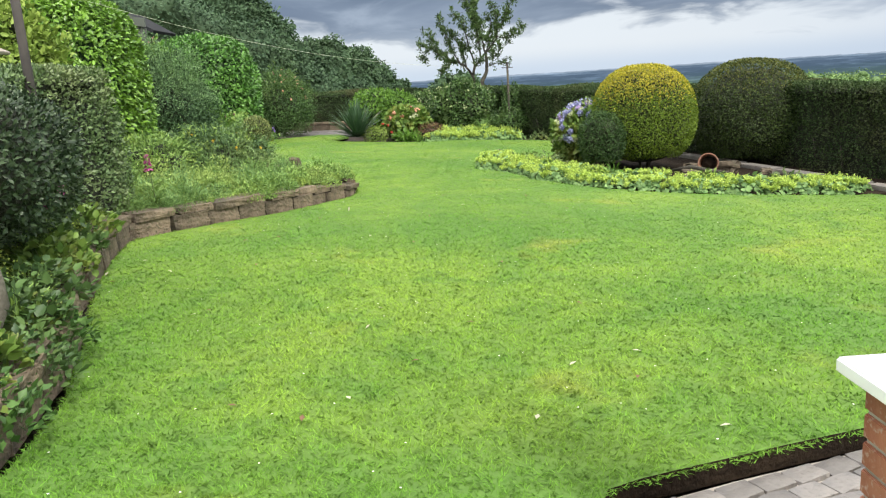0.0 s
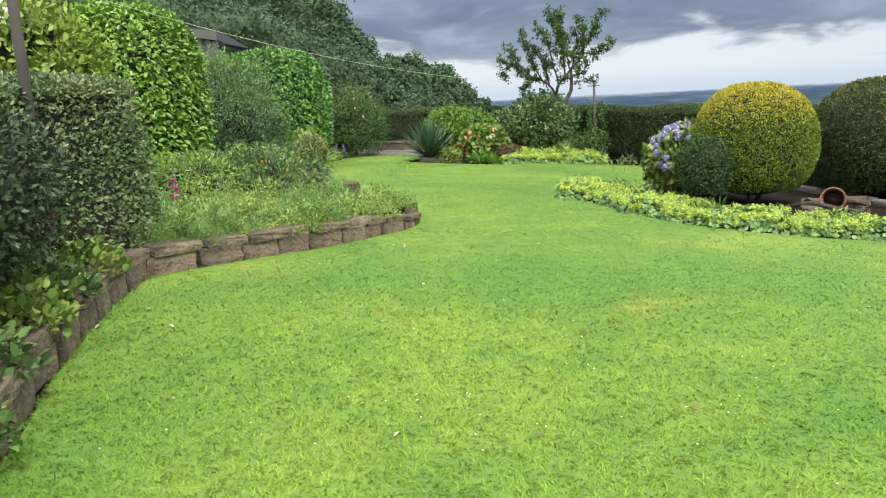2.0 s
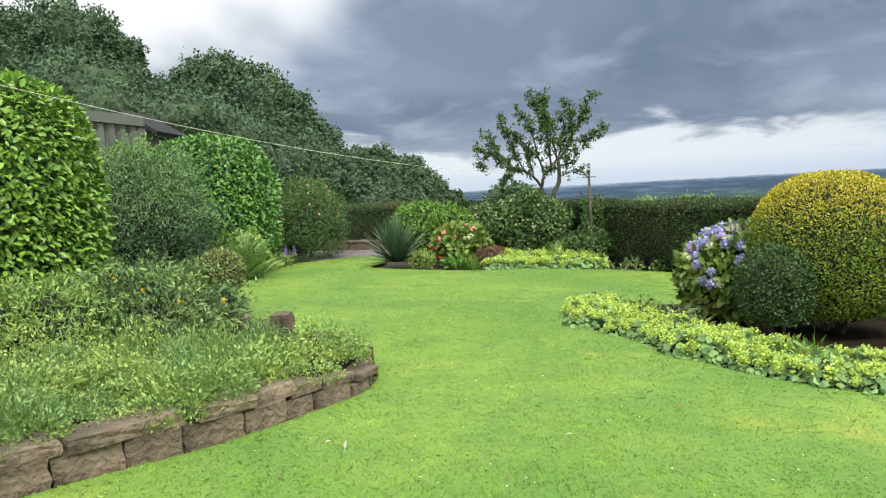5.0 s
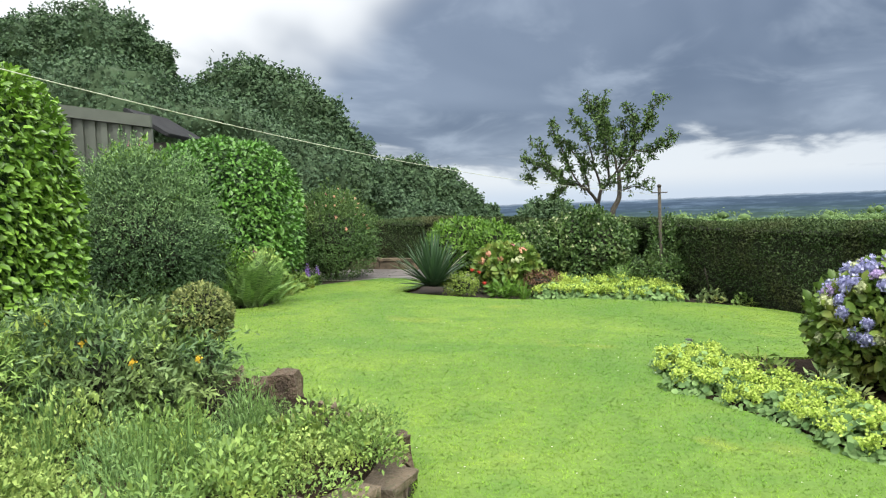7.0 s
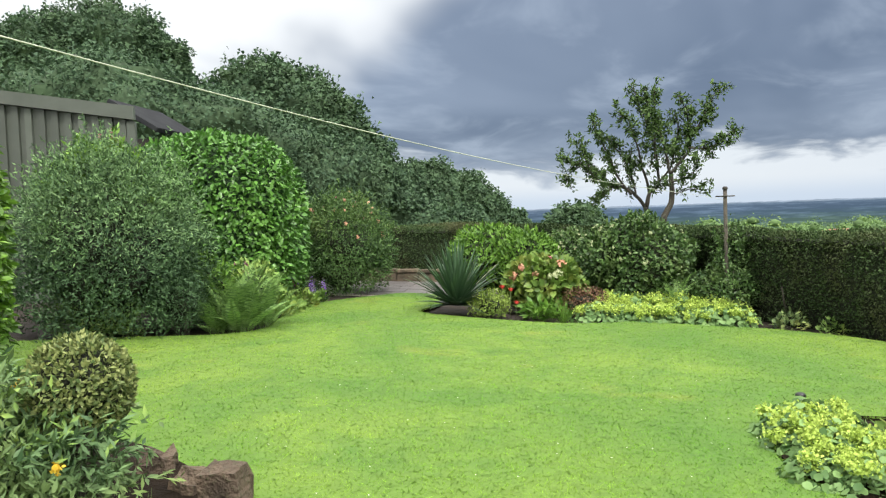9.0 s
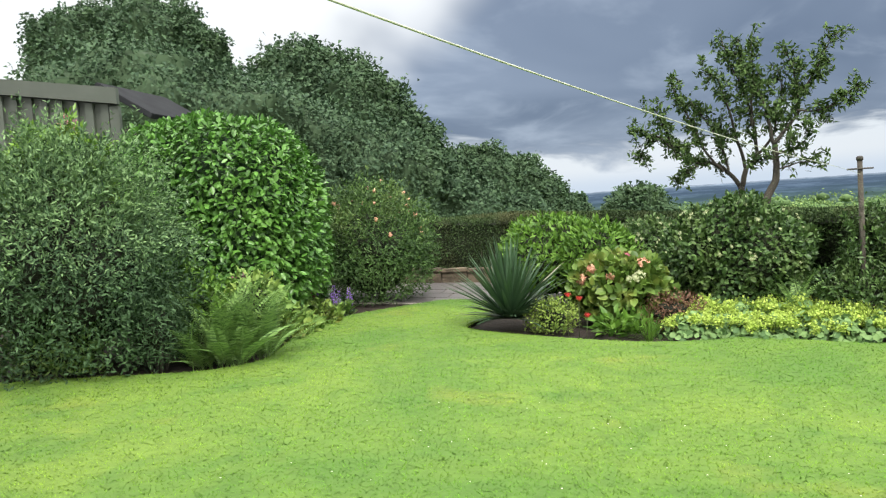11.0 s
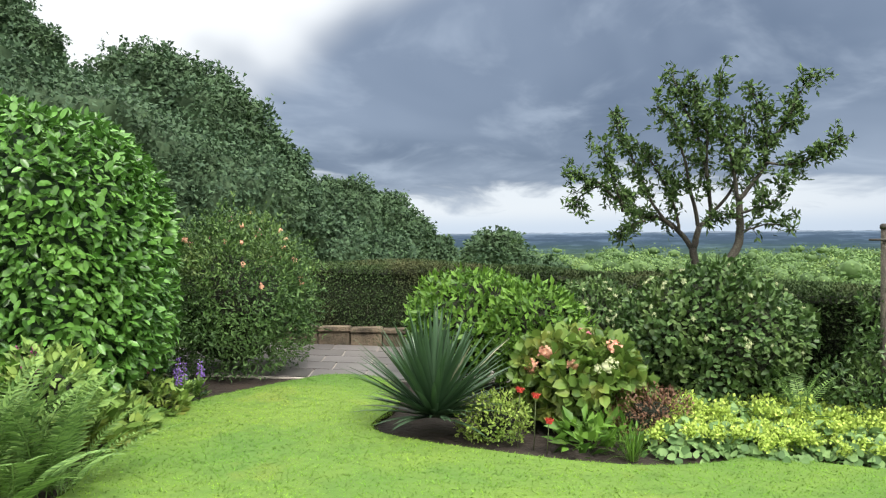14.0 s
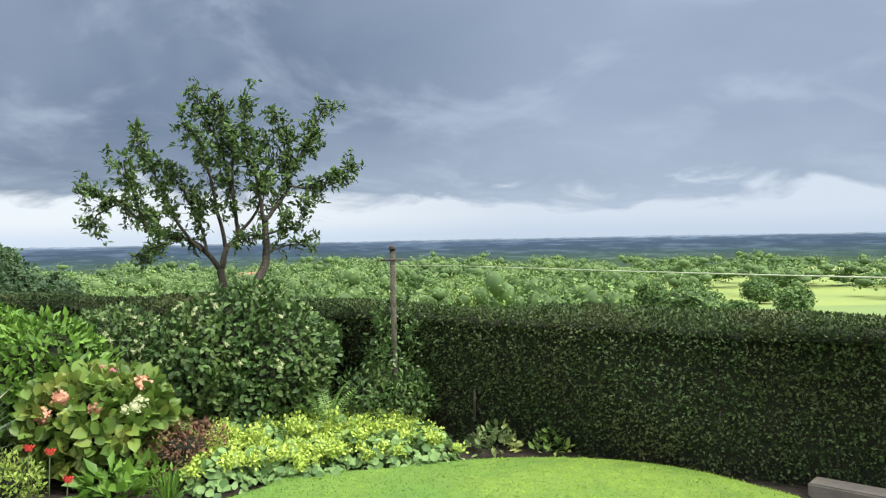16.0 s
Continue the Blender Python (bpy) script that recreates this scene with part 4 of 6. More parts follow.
# ---------- planting of the raised bed ----------
bz = lambda x: lawn_z(x) + 0.17
shrub("low_potentilla", "bushy bed shrub with small leaves and yellow flowers", (-2.12, 3.85, 0.56), (0.80, 0.60, 0.38), 10500, 0.055, 0.30, L_POTEN, 2.0, 0.2, 4.5, seed=51, depth=0.5, jitter=1.1, rise=0.6, shoots=520, reach=1.34, shrink=0.72, extra=(L_BED, 0.45, 0.3), base=bz(-1.9))
shrub("variegated_box_ball", "small clipped variegated box ball", (-1.50, 4.02, 0.90), (0.20, 0.20, 0.20), 4200, 0.026, 0.6, L_VARBOX, 2.1, 0.06, seed=52, depth=0.1, base=bz(-1.2), category="topiary")
shrub("feathery_bush", "soft pale green feathery bush in the bed", (-2.75, 3.2, 0.55), (0.6, 0.55, 0.40), 6000, 0.06, 0.25, L_BED, 2.0, 0.2, 4.0, seed=53, depth=0.5, jitter=1.2, shoots=200, base=bz(-2.7))
yel = petal_ball(0.02, 16, 0.02, L_ORANGE, 8)
pot_root = bpy.data.objects["low_potentilla"]
put_blooms(pot_root, [yel], (-2.12, 3.85, 0.53), (0.78, 0.62, 0.44), 16, 5, "yellow_flower", 0.2, 0.95)
for i in range(34):
    q = WALL[rng.integers(int(len(WALL) * 0.12), len(WALL) - 3)]
    if q[1] < 0.3:
        x, y = q[0] - rng.uniform(0.25, 0.7), q[1] + rng.uniform(-0.1, 0.1)
    else:
        x, y = q[0] - rng.uniform(0.12, 1.3), q[1] + rng.uniform(0.15, 1.3)
    if x > -0.35 or y > 3.6:
        continue
    kind = rng.integers(4)
    hgt = rng.uniform(0.12, 0.26) if y > 0.3 else rng.uniform(0.2, 0.42)
    tufty(("leafy_clump", "frothy_clump", "grassy_clump", "broad_leaved_clump")[kind],
          ("low leafy green clump in the raised bed", "pale yellow-green frothy clump in the raised bed", "grassy tuft among the bed plants", "broad-leaved green clump beside the wall")[kind],
          (x, y, bz(x) - 0.01), rng.uniform(0.16, 0.32), hgt, (420, 700, 260, 260)[kind], (0.035, 0.022, 0.035, 0.065)[kind], (0.5, 0.6, 0.3, 0.5)[kind],
          (L_BED, L_FROTH if rng.random() < 0.35 else L_BED, L_BED, L_HYD)[kind], 500 + i, "plant", "bed plants", 26 if kind == 2 else 0)
fillers = []
for i, (nm, lb, rad, hg, n_, lf, wd, mt, bl) in enumerate((("leafy_clump", "low leafy green clump in the raised bed", 0.24, 0.18, 640, 0.034, 0.5, L_BED, 0), ("frothy_clump", "pale yellow-green frothy clump in the raised bed", 0.22, 0.20, 820, 0.024, 0.6, L_FROTH2, 0),
                                                         ("grassy_clump", "grassy tuft among the bed plants", 0.2, 0.20, 380, 0.03, 0.3, L_FERN, 60), ("feathery_clump", "fine feathery green clump in the bed", 0.24, 0.22, 1100, 0.032, 0.2, L_FERN, 0),
                                                         ("mat_plant", "low mat of small bright green leaves", 0.26, 0.09, 800, 0.02, 0.6, L_BED, 0), ("pale_clump", "grey-green clump with pale leaf tips", 0.2, 0.22, 620, 0.032, 0.3, L_ALCH, 24))):
    fillers.append(tufty(nm, lb, (0, 0, -5), rad, hg, n_, lf, wd, mt, 560 + i, "plant", "bed plants", bl))
spotsb, used = [], set()
for gx in np.arange(-3.6, -0.2, 0.23):
    for gy in np.arange(0.75, 4.3, 0.23):
        x, y = gx + rng.normal() * 0.06, gy + rng.normal() * 0.06
        near = np.linalg.norm(WALL - [x, y], axis=1).min()
        if inside(np.array([[x, y, 0]]), BED)[0] and near > 0.10 and not (y > 3.75 and x > -1.75) and not ((x + 1.95) / 0.7) ** 2 + ((y - 3.95) / 0.55) ** 2 < 1:
            spotsb.append((x, y, near))
for x, y, near in spotsb:
    i = int(rng.integers(6))
    if near < 0.35:
        i = (0, 4, 4, 3, 1, 4)[i]
    m = pose(x, y, bz(x) - 0.01, 0, 0, rng.uniform(0, 360))
    if i in used:
        cs = rng.uniform(0.75, 1.15)
        copy_thing(fillers[i], m).scale = (cs, cs, cs * (rng.uniform(0.9, 1.5) if near < 0.4 else rng.uniform(0.9, 1.9)))
    else:
        fillers[i].matrix_basis = m
        used.add(i)
for i, (x, y) in enumerate(((-1.35, -3.1), (-1.25, -3.75), (-1.5, -2.5), (-1.75, -1.75), (-1.95, -1.1), (-2.1, -0.4))):
    tufty("bergenia_clump", "dark green broad leaves spilling over the wall", (x, y, bz(x)), 0.27, 0.30, 320, 0.065, 0.7, L_HYD if i % 2 else L_VIB, 700 + i, "plant", "wall plants")
for i, (x, y, r_, h) in enumerate(((-0.98, -4.05, 0.22, 0.30), (-1.08, -3.55, 0.24, 0.36), (-1.2, -3.05, 0.22, 0.30))):
    tufty("trailing_plant", "dark leafy plant trailing over the stone wall", (x, y, bz(x) - 0.10), r_, h, 420, 0.05, 0.62, L_VIB if i % 2 else L_TRAIL, 720 + i, "plant", "wall plants")
for i, (x, y, h) in enumerate(((-1.95, 0.95, 0.62), (-1.9, -1.45, 0.62), (-2.05, -1.3, 0.58), (-2.1, -0.9, 0.55))):
    flower_spike("foxglove", "magenta foxglove spike above green leaves", (x, y, bz(x) - 0.02), h, 0.16, 46, 0.045, L_MAGENTA, 60 + i)
fern("creeping_fern", "pale fern arching over the bed edge", (-1.75, 1.15, bz(-1.75)), 9, 0.42, 71)

# ---------- rustic bird table ----------
bt = thing("bird_table", "rustic wooden bird table on a forked trunk", "bird table")
bt.location = (-1.33, -3.42, 0.25)
part("trunk", tube([(-0.02, 0, -0.15), (0.0, 0, 0.1), (0.10, 0.02, 0.30), (0.085, 0.02, 0.42), (0.06, 0.02, 0.62)], [0.055, 0.05, 0.045, 0.052, 0.044], M_PALEBARK, 9), M_PALEBARK, bt)
part("fork_limb", tube([(0.06, 0.02, 0.58), (-0.02, 0.03, 0.75), (-0.07, 0.03, 0.95), (-0.08, 0.03, 1.06)], [0.040, 0.036, 0.032, 0.030], M_PALEBARK, 8), M_PALEBARK, bt)
part("fork_limb", tube([(0.06, 0.02, 0.58), (0.10, 0.02, 0.72), (0.10, 0.02, 0.92), (0.09, 0.02, 1.06)], [0.034, 0.03, 0.028, 0.026], M_PALEBARK, 8), M_PALEBARK, bt)
tray = part("tray", box_bm(-0.48, -0.2, 1.05, 0.06, 0.26, 1.075, 0.004), M_WOOD, bt)
part("tray_rail", box_bm(-0.48, -0.225, 1.05, 0.06, -0.203, 1.12, 0.004), M_WOOD, tray)
part("tray_rail", box_bm(0.063, -0.225, 1.05, 0.085, 0.28, 1.12, 0.004), M_WOOD, tray)
for px, py in ((-0.44, -0.16), (0.03, -0.16), (-0.44, 0.22), (0.03, 0.22)):
    part("corner_post", box_bm(px - 0.012, py - 0.012, 1.075, px + 0.012, py + 0.012, 1.49, 0.002), M_WOOD, bt)
for sgn in (1, -1):
    roof = part("roof_panel", box_bm(0, -0.32, 0, 0.44, 0.36, 0.016, 0.003), M_WOOD, bt)
    roof.matrix_basis = pose(-0.205, 0.0, 1.66, 0, 26 if sgn > 0 else 154, 0)

# ---------- setts and brick pier by the house ----------
sett_bed = tagged(filled("patio", [(1.34, -4.72), (1.43, -4.50), (1.98, -4.29), (2.58, -4.09), (4.2, -3.57), (6.5, -3.42), (6.5, -9), (1.31, -9)], lambda x: lawn_z(x) - 0.095, M_MORTAR, 0.04),
                  "worn stone sett paving below the lawn edge", "patio", "", "structure")
sett_meshes = []
for i in range(6):
    bm = rough_stone(0.155, 0.105, 0.06, 900 + i, 0.2, 0.03)
    me = bpy.data.meshes.new("sett")
    bm.to_mesh(me)
    bm.free()
    me.materials.append(M_SETT)
    sett_meshes.append(me)
ca, sa = math.cos(radians(19.6)), math.sin(radians(19.6))
for r in range(18):
    for c in range(15):
        u, w = 0.03 + 0.165 * c + (0.08 if r % 2 else 0), -0.085 - 0.113 * r
        x, y = 1.43 + u * ca - w * sa, -4.48 + u * sa + w * ca
        if x < 1.44 or x > 3.9 or (x > 1.78 and y < -5.25):
            continue
        ob = new("sett", sett_meshes[(r * 5 + c * 3) % 6])
        ob.parent = sett_bed
        ob.matrix_basis = pose(x, y, lawn_z(x) - 0.135 + rng.normal() * 0.003, rng.normal() * 2, rng.normal() * 2, 19.6 + rng.normal() * 2.5)
pier = thing("brick_pier", "red brick pier with a white sill and post", "pier")
pier.location = (1.885, -5.70, -0.13)
part("mortar_core", box_bm(0.008, 0.008, -0.02, 0.442, 0.432, 0.83), M_MORTAR, pier)
for cs in range(11):
    z = 0.075 * cs
    for side in range(4):
        for b2 in range(2):
            off = 0.0 if cs % 2 else 0.1125
            a0, a1 = (0 + (off if b2 == 0 else 0.225 + off * 0), 0.215 + (0 if b2 == 0 else 0.225))
            a0 = 0.0 if b2 == 0 else (0.23 if cs % 2 else 0.118)
            a1 = (0.22 if cs % 2 else 0.108) if b2 == 0 else 0.44
            if side == 0:
                bx = (0.0, a0, z, 0.1, a1, z + 0.065)
            elif side == 1:
                bx = (max(a0, 0.102), 0.338, z, min(a1, 0.348), 0.438, z + 0.065)
            elif side == 2:
                bx = (0.35, a0, z, 0.45, a1, z + 0.065)
            else:
                bx = (max(a0, 0.102), 0.002, z, min(a1, 0.348), 0.1, z + 0.065)
            part("brick", box_bm(*bx, 0.005), M_BRICK, pier)
part("sill", box_bm(-0.05, -0.05, 0.832, 0.5, 0.49, 0.872, 0.006), M_WHITE, pier, "smooth white sill")
part("post", box_bm(0.075, 0.06, 0.872, 0.40, 0.375, 2.5, 0.006), M_WHITE, pier, "plain white post")

# ---------- west border: ferns, hostas, flowers under the shrubs ----------
for i, (x, y, n, l) in enumerate(((-3.22, 10.15, 34, 1.08), (-3.42, 9.98, 26, 0.86), (-3.02, 10.4, 28, 0.92), (-3.5, 10.45, 20, 1.0))):
    fern("border_fern", "tall green fern in the border", (x, y, 0.14), n, l, 81 + i, "border ferns")
shrub("lime_leaved_bush", "lime green broad-leaved bush behind the fern", (-3.75, 10.55, 0.66), (0.36, 0.36, 0.40), 900, 0.09, 0.45, L_LIME, 2.0, 0.2, seed=82, depth=0.5, shrink=0.6)
shrub("fine_leaved_bush", "soft fine-leaved grey-green bush by the lawn", (-3.85, 9.85, 0.55), (0.40, 0.35, 0.42), 3500, 0.05, 0.22, L_GREY, 2.0, 0.2, seed=83, depth=0.5, jitter=1.2, shrink=0.6)
shrub("trailing_bush", "drooping green bush below the tall shrub", (-4.7, 9.45, 0.5), (0.6, 0.3, 0.42), 4200, 0.05, 0.3, L_FUCH, 2.0, 0.2, seed=84, depth=0.5, jitter=1.2, shrink=0.6)
shrub("lime_leaved_bush", "lime green broad-leaved bush behind the fern", (-3.35, 10.95, 0.62), (0.34, 0.34, 0.36), 800, 0.09, 0.45, L_BED, 2.0, 0.2, seed=92, depth=0.5, shrink=0.6)
tufty("hosta", "broad green hosta leaves beside the lawn", (-3.3, 11.75, 0.15), 0.34, 0.36, 260, 0.11, 0.5, L_BED, 93)
tufty("border_clump", "low leafy clump at the border edge", (-3.2, 12.45, 0.15), 0.3, 0.3, 300, 0.08, 0.5, L_HYD, 94)
tufty("hosta", "broad green hosta leaves beside the lawn", (-3.35, 11.3, 0.15), 0.36, 0.38, 260, 0.12, 0.5, L_HYD, 85)
tufty("border_clump", "low leafy clump at the border edge", (-3.45, 12.0, 0.15), 0.34, 0.34, 320, 0.09, 0.5, L_BED, 86)
tufty("catmint", "violet-blue flowering catmint clump", (-3.25, 12.95, 0.14), 0.34, 0.30, 300, 0.05, 0.5, L_GREY, 87)
for i in range(12):
    a = rng.uniform(0, 6.28)
    flower_spike("violet_spike", "small violet flower spike", (-3.22 + 0.25 * math.cos(a), 12.95 + 0.2 * math.sin(a), 0.15), rng.uniform(0.3, 0.46), 0.16, 40, 0.03, L_VIOLET, 90 + i)
for i, (x, y, h, m) in enumerate(((-3.45, 10.95, 0.85, L_MAGENTA), (-3.5, 12.25, 0.55, L_PINK), (-3.3, 12.6, 0.55, L_PINK), (-3.75, 11.2, 0.8, L_MAGENTA))):
    flower_spike("astilbe", "feathery pink flower plume", (x, y, 0.14), h, 0.2, 80, 0.035, m, 110 + i)
fbud = petal_ball(0.022, 14, 0.026, L_SALMON, 9, 1.4)
fbud2 = petal_ball(0.02, 14, 0.026, L_PINK, 10, 1.4)
put_blooms(bpy.data.objects["arching_shrub"], [fbud, fbud2], (-3.2, 14.7, 0.95), (0.95, 0.95, 1.02), 46, 12, "fuchsia_flower", 0.15, 0.95, 0.98)
for i in range(3):
    a, u = rng.uniform(0, 6.28), rng.uniform(0.2, 1)
    flower_spike("buddleia_spray", "pinkish flower spray on the tall shrub", (-5.0 + 0.3 * math.cos(a), 10.3 + 0.3 * math.sin(a), 2.35), 0.36, 0.12, 30, 0.022, L_PINK, 130 + i, L_YELLOW)

# ---------- island bed ----------
tagged(filled("island_bed_soil", [(1.79, 6.0), (1.91, 5.45), (2.16, 5.0), (2.47, 4.35), (2.85, 3.55), (3.43, 2.95), (4.2, 2.45), (5.2, 2.2), (6.3, 2.05), (7.2, 2.4), (6.9, 5.2), (5.6, 8.6), (4.9, 8.2), (4.6, 7.5), (3.3, 6.95), (2.3, 6.9), (1.95, 6.5)],
              lambda x: lawn_z(x) + 0.0, M_SOIL, 0.12), "dark soil of an island planting bed", "soil", "", "structure")
HY = (3.62, 5.95, 0.37)
HR = (0.57, 0.62, 0.55)
blue = shrub("blue_hydrangea", "mophead hydrangea with blue and lilac flower heads", HY, HR, 3800, 0.095, 0.6, L_HYD, 2.1, 0.1, seed=44, depth=0.35, jitter=0.8, rise=0.1, shrink=0.82)
mop = [petal_ball(0.056, 95, 0.027, m, 20 + i) for i, m in enumerate((L_BLUE, L_BLUE, L_LILAC, L_BLUE))]
cream = [petal_ball(0.036, 70, 0.02, L_CREAM, 30)]
put_blooms(blue, mop, HY, HR, 46, 3, "bloom", -0.1, 1.0, 1.0, lambda u: u[0] < 0.4)
put_blooms(blue, cream, HY, HR, 40, 4, "bloom", -0.2, 1.0, 1.0, lambda u: u[0] < 0.6)
ALC = []
for i in range(4):
    rg = np.random.default_rng(40 + i)
    r0 = thing("ladys_mantle", "lady's mantle clump with frothy yellow-green flowers", "plant", "ladys mantle edging")
    n = 190
    a, r = rg.uniform(0, 6.2832, n), np.sqrt(rg.random(n)) * 0.30
    p = np.stack([np.cos(a) * r, np.sin(a) * r, rg.uniform(0.3, 1.0, n) * 0.22 * (1 - (r / 0.33) ** 2)], 1)
    # broad rounded leaves tipped outwards
    out_ = np.stack([np.cos(a), np.sin(a), 0 * a], 1)
    nr = out_ * (r / 0.3)[:, None] * 0.9 + [0, 0, 0.8] + rg.normal(size=p.shape) * 0.3
    lobes = [leaves(p, np.cross(nr, rg.normal(size=p.shape)), nr, rg.uniform(0.045, 0.075, n), 0.064, 0.14)]
    tagged(part("leaf_mound", tri_mesh("leaf_mound", *merge(*lobes), L_ALCH), L_ALCH, r0), kind="stuff")
    sprays = []
    for s in range((10, 15, 5, 12)[i]):
        ca, cr = rg.uniform(0, 6.2832), 0.27 * math.sqrt(rg.random())
        c = np.array([math.cos(ca) * cr, math.sin(ca) * cr, rg.uniform(0.10, 0.16) + 0.08 * (1 - cr / 0.27)])
        q = c + rg.normal(size=(95, 3)) * [0.026, 0.026, 0.020]
        sprays.append(leaves(q, rg.normal(size=q.shape) + [0, 0, 0.4], rg.normal(size=q.shape) + [0, 0, 1], 0.026, 0.022, 0.1))
    tagged(part("flower_froth", tri_mesh("flower_froth", *merge(*sprays), L_FROTH), L_FROTH, r0), kind="stuff")
    ALC.append(r0)
EDGE = smooth_line([(2.05, 6.45), (1.96, 5.95), (2.06, 5.5), (2.3, 5.05), (2.62, 4.35), (3.03, 3.65), (3.53, 3.12), (4.25, 2.66), (5.2, 2.42), (5.95, 2.3)], 0.02)
first = set()
for j, q in enumerate(EDGE[::13]):
    for row in range(2):
        i = (j + 2 * row) % 4
        x, y = q[0] + row * 0.27 + rng.normal() * 0.05, q[1] + row * 0.22 + rng.normal() * 0.05
        m = pose(x, y, lawn_z(x) - 0.02, 0, 0, rng.uniform(0, 360))
        s = rng.uniform(0.75, 1.05)
        if i not in first:
            ALC[i].matrix_basis = m
            first.add(i)
        else:
            copy_thing(ALC[i], m).scale = (s, s, s)
for i, (x, y, z) in enumerate(((2.6, 6.1, 0.2), (2.85, 5.3, 0.24), (3.3, 3.75, 0.22), (3.9, 3.2, 0.2), (4.6, 2.95, 0.22), (5.5, 2.75, 0.2))):
    tufty("bed_filler", "dark leafy filler plant in the island bed", (x, y, lawn_z(x)), 0.28, z, 260, 0.08, 0.35, L_BEDDARK if i % 2 else L_HYD, 800 + i, "plant", "island fillers")
tufty("strap_leaved_plant", "green strap-leaved plant by the bed edge", (3.45, 3.55, lawn_z(3.4)), 0.2, 0.28, 40, 0.1, 0.3, L_LIME, 820, "plant", "", 60)
# clay pot lying on its side
rg_pot = thing("clay_pot", "terracotta pot lying on its side on the soil", "pot")
prof = [(0.0, 0.0), (0.085, 0.0), (0.10, 0.02), (0.125, 0.13), (0.13, 0.20), (0.15, 0.205), (0.152, 0.245), (0.135, 0.25), (0.128, 0.21), (0.11, 0.12), (0.085, 0.02), (0.0, 0.02)]
V, F, ns = [], [], 24
for r_, h_ in prof:
    for k in range(ns):
        f = 6.2832 * k / ns
        V.append((r_ * math.cos(f), r_ * math.sin(f), h_))
for i in range(len(prof) - 1):
    for k in range(ns):
        F.append((i * ns + k, i * ns + (k + 1) % ns, (i + 1) * ns + (k + 1) % ns, (i + 1) * ns + k))
part("pot_body", mesh_of("pot_body", V, F, M_TERRA, True), M_TERRA, rg_pot)
part("soil_fill", tube([(0, 0, 0.03), (0, 0, 0.10), (0, 0, 0.165), (0, 0, 0.185)], [0.08, 0.09, 0.105, 0.02], M_SOIL, 16), M_SOIL, rg_pot, "dry dark soil")
rg_pot.matrix_basis = pose(5.15, 4.5, lawn_z(5.15) + 0.13, 82, 0, -25)
for i, (x, y, s) in enumerate(((4.75, 4.2, 0.16), (5.0, 4.85, 0.2), (5.45, 4.4, 0.13), (5.6, 4.9, 0.22), (4.6, 3.9, 0.12), (5.9, 4.2, 0.14), (4.95, 3.75, 0.1))):
    rk = tagged(part("rock", rough_stone(s * 1.5, s, s * 0.6, 950 + i, 0.3, 0.08), M_STONE), "rough brown stone on the island bed", "rock", "bed stones")
    rk.matrix_basis = pose(x, y, lawn_z(x) - 0.02, 4, 3, 50 * i)
part("driftwood", tube([(4.55, 4.5, -0.12), (4.8, 4.3, -0.06), (5.0, 4.05, -0.1), (5.25, 3.95, -0.13)], [0.02, 0.035, 0.03, 0.012], M_BARK), M_BARK)
tagged(bpy.data.objects["driftwood"], "weathered brown piece of driftwood on soil", "driftwood")
kerb = tagged(thing("kerb", "flat stone kerb along the hedge foot", "kerb"), kind="structure")
for i in range(9):
    x, y = 6.62 - 0.20 * i, 2.2 + 0.83 * i
    kb = part("kerb_stone", box_bm(-0.4, -0.11, -0.06, 0.4, 0.11, 0.05, 0.012), M_SETT, kerb)
    kb.matrix_basis = pose(x, y, lawn_z(x) + 0.01, 0, 0, 103.5)
lamp = thing("solar_stake_light", "small black solar stake light in the bed", "garden light")
lamp.location = (2.2, 6.88, lawn_z(2.2))
part("stake", tube([(0, 0, -0.06), (0, 0, 0.04), (0, 0, 0.11)], [0.008, 0.01, 0.012], M_BLACK, 8), M_BLACK, lamp)
lens = part("lens", tube([(0, 0, 0.11), (0, 0, 0.14), (0, 0, 0.165)], [0.026, 0.028, 0.028], M_STEEL, 12), M_STEEL, lamp)
part("cap", tube([(0, 0, 0.165), (0, 0, 0.185), (0, 0, 0.195)], [0.036, 0.036, 0.025], M_BLACK, 12), M_BLACK, lens)

# ---------- the far bed: yucca, hydrangea, viburnum and others ----------
yr = np.random.default_rng(61)
yucca = thing("yucca", "large yucca with stiff blue-green blades", "yucca")
yucca.location = (-0.78, 12.15, 0.07)
for grp in range(230):
    al = 1.18 * yr.random() ** 0.95 + 0.04 if grp > 26 else yr.uniform(1.1, 1.5)
    a = yr.uniform(0, 6.2832)
    L = yr.uniform(0.74, 1.02) if al < 1.0 else yr.uniform(0.5, 0.72)
    al = min(al, 1.75)
    s = np.linspace(0, 1, 6)
    dr = 0.10 * al
    rad, z = L * s * math.sin(al) + 0.02, 0.10 + L * (s * math.cos(al) - dr * s ** 2.5)
    line = np.stack([math.cos(a) * rad, math.sin(a) * rad, np.maximum(z, 0.02)], 1)
    w = 0.046 * np.array([[0.8, 1.0, 1.0, 0.85, 0.55, 0.05]])
    dead = grp in (17, 40, 62, 88)
    m = L_STRAW if dead else L_YUCCA
    part("blade", tri_mesh("blade", *ribbons(line[None], w), m), m, yucca, "withered pale blade" if dead else "")
shrub("lime_green_shrub", "fresh green glossy rounded shrub", (-0.35, 14.2, 0.66), (0.72, 0.6, 0.60), 4200, 0.095, 0.42, L_LIME, 2.2, 0.12, 4.0, seed=62, depth=0.22, jitter=0.8, rise=0.35, outward=0.25)
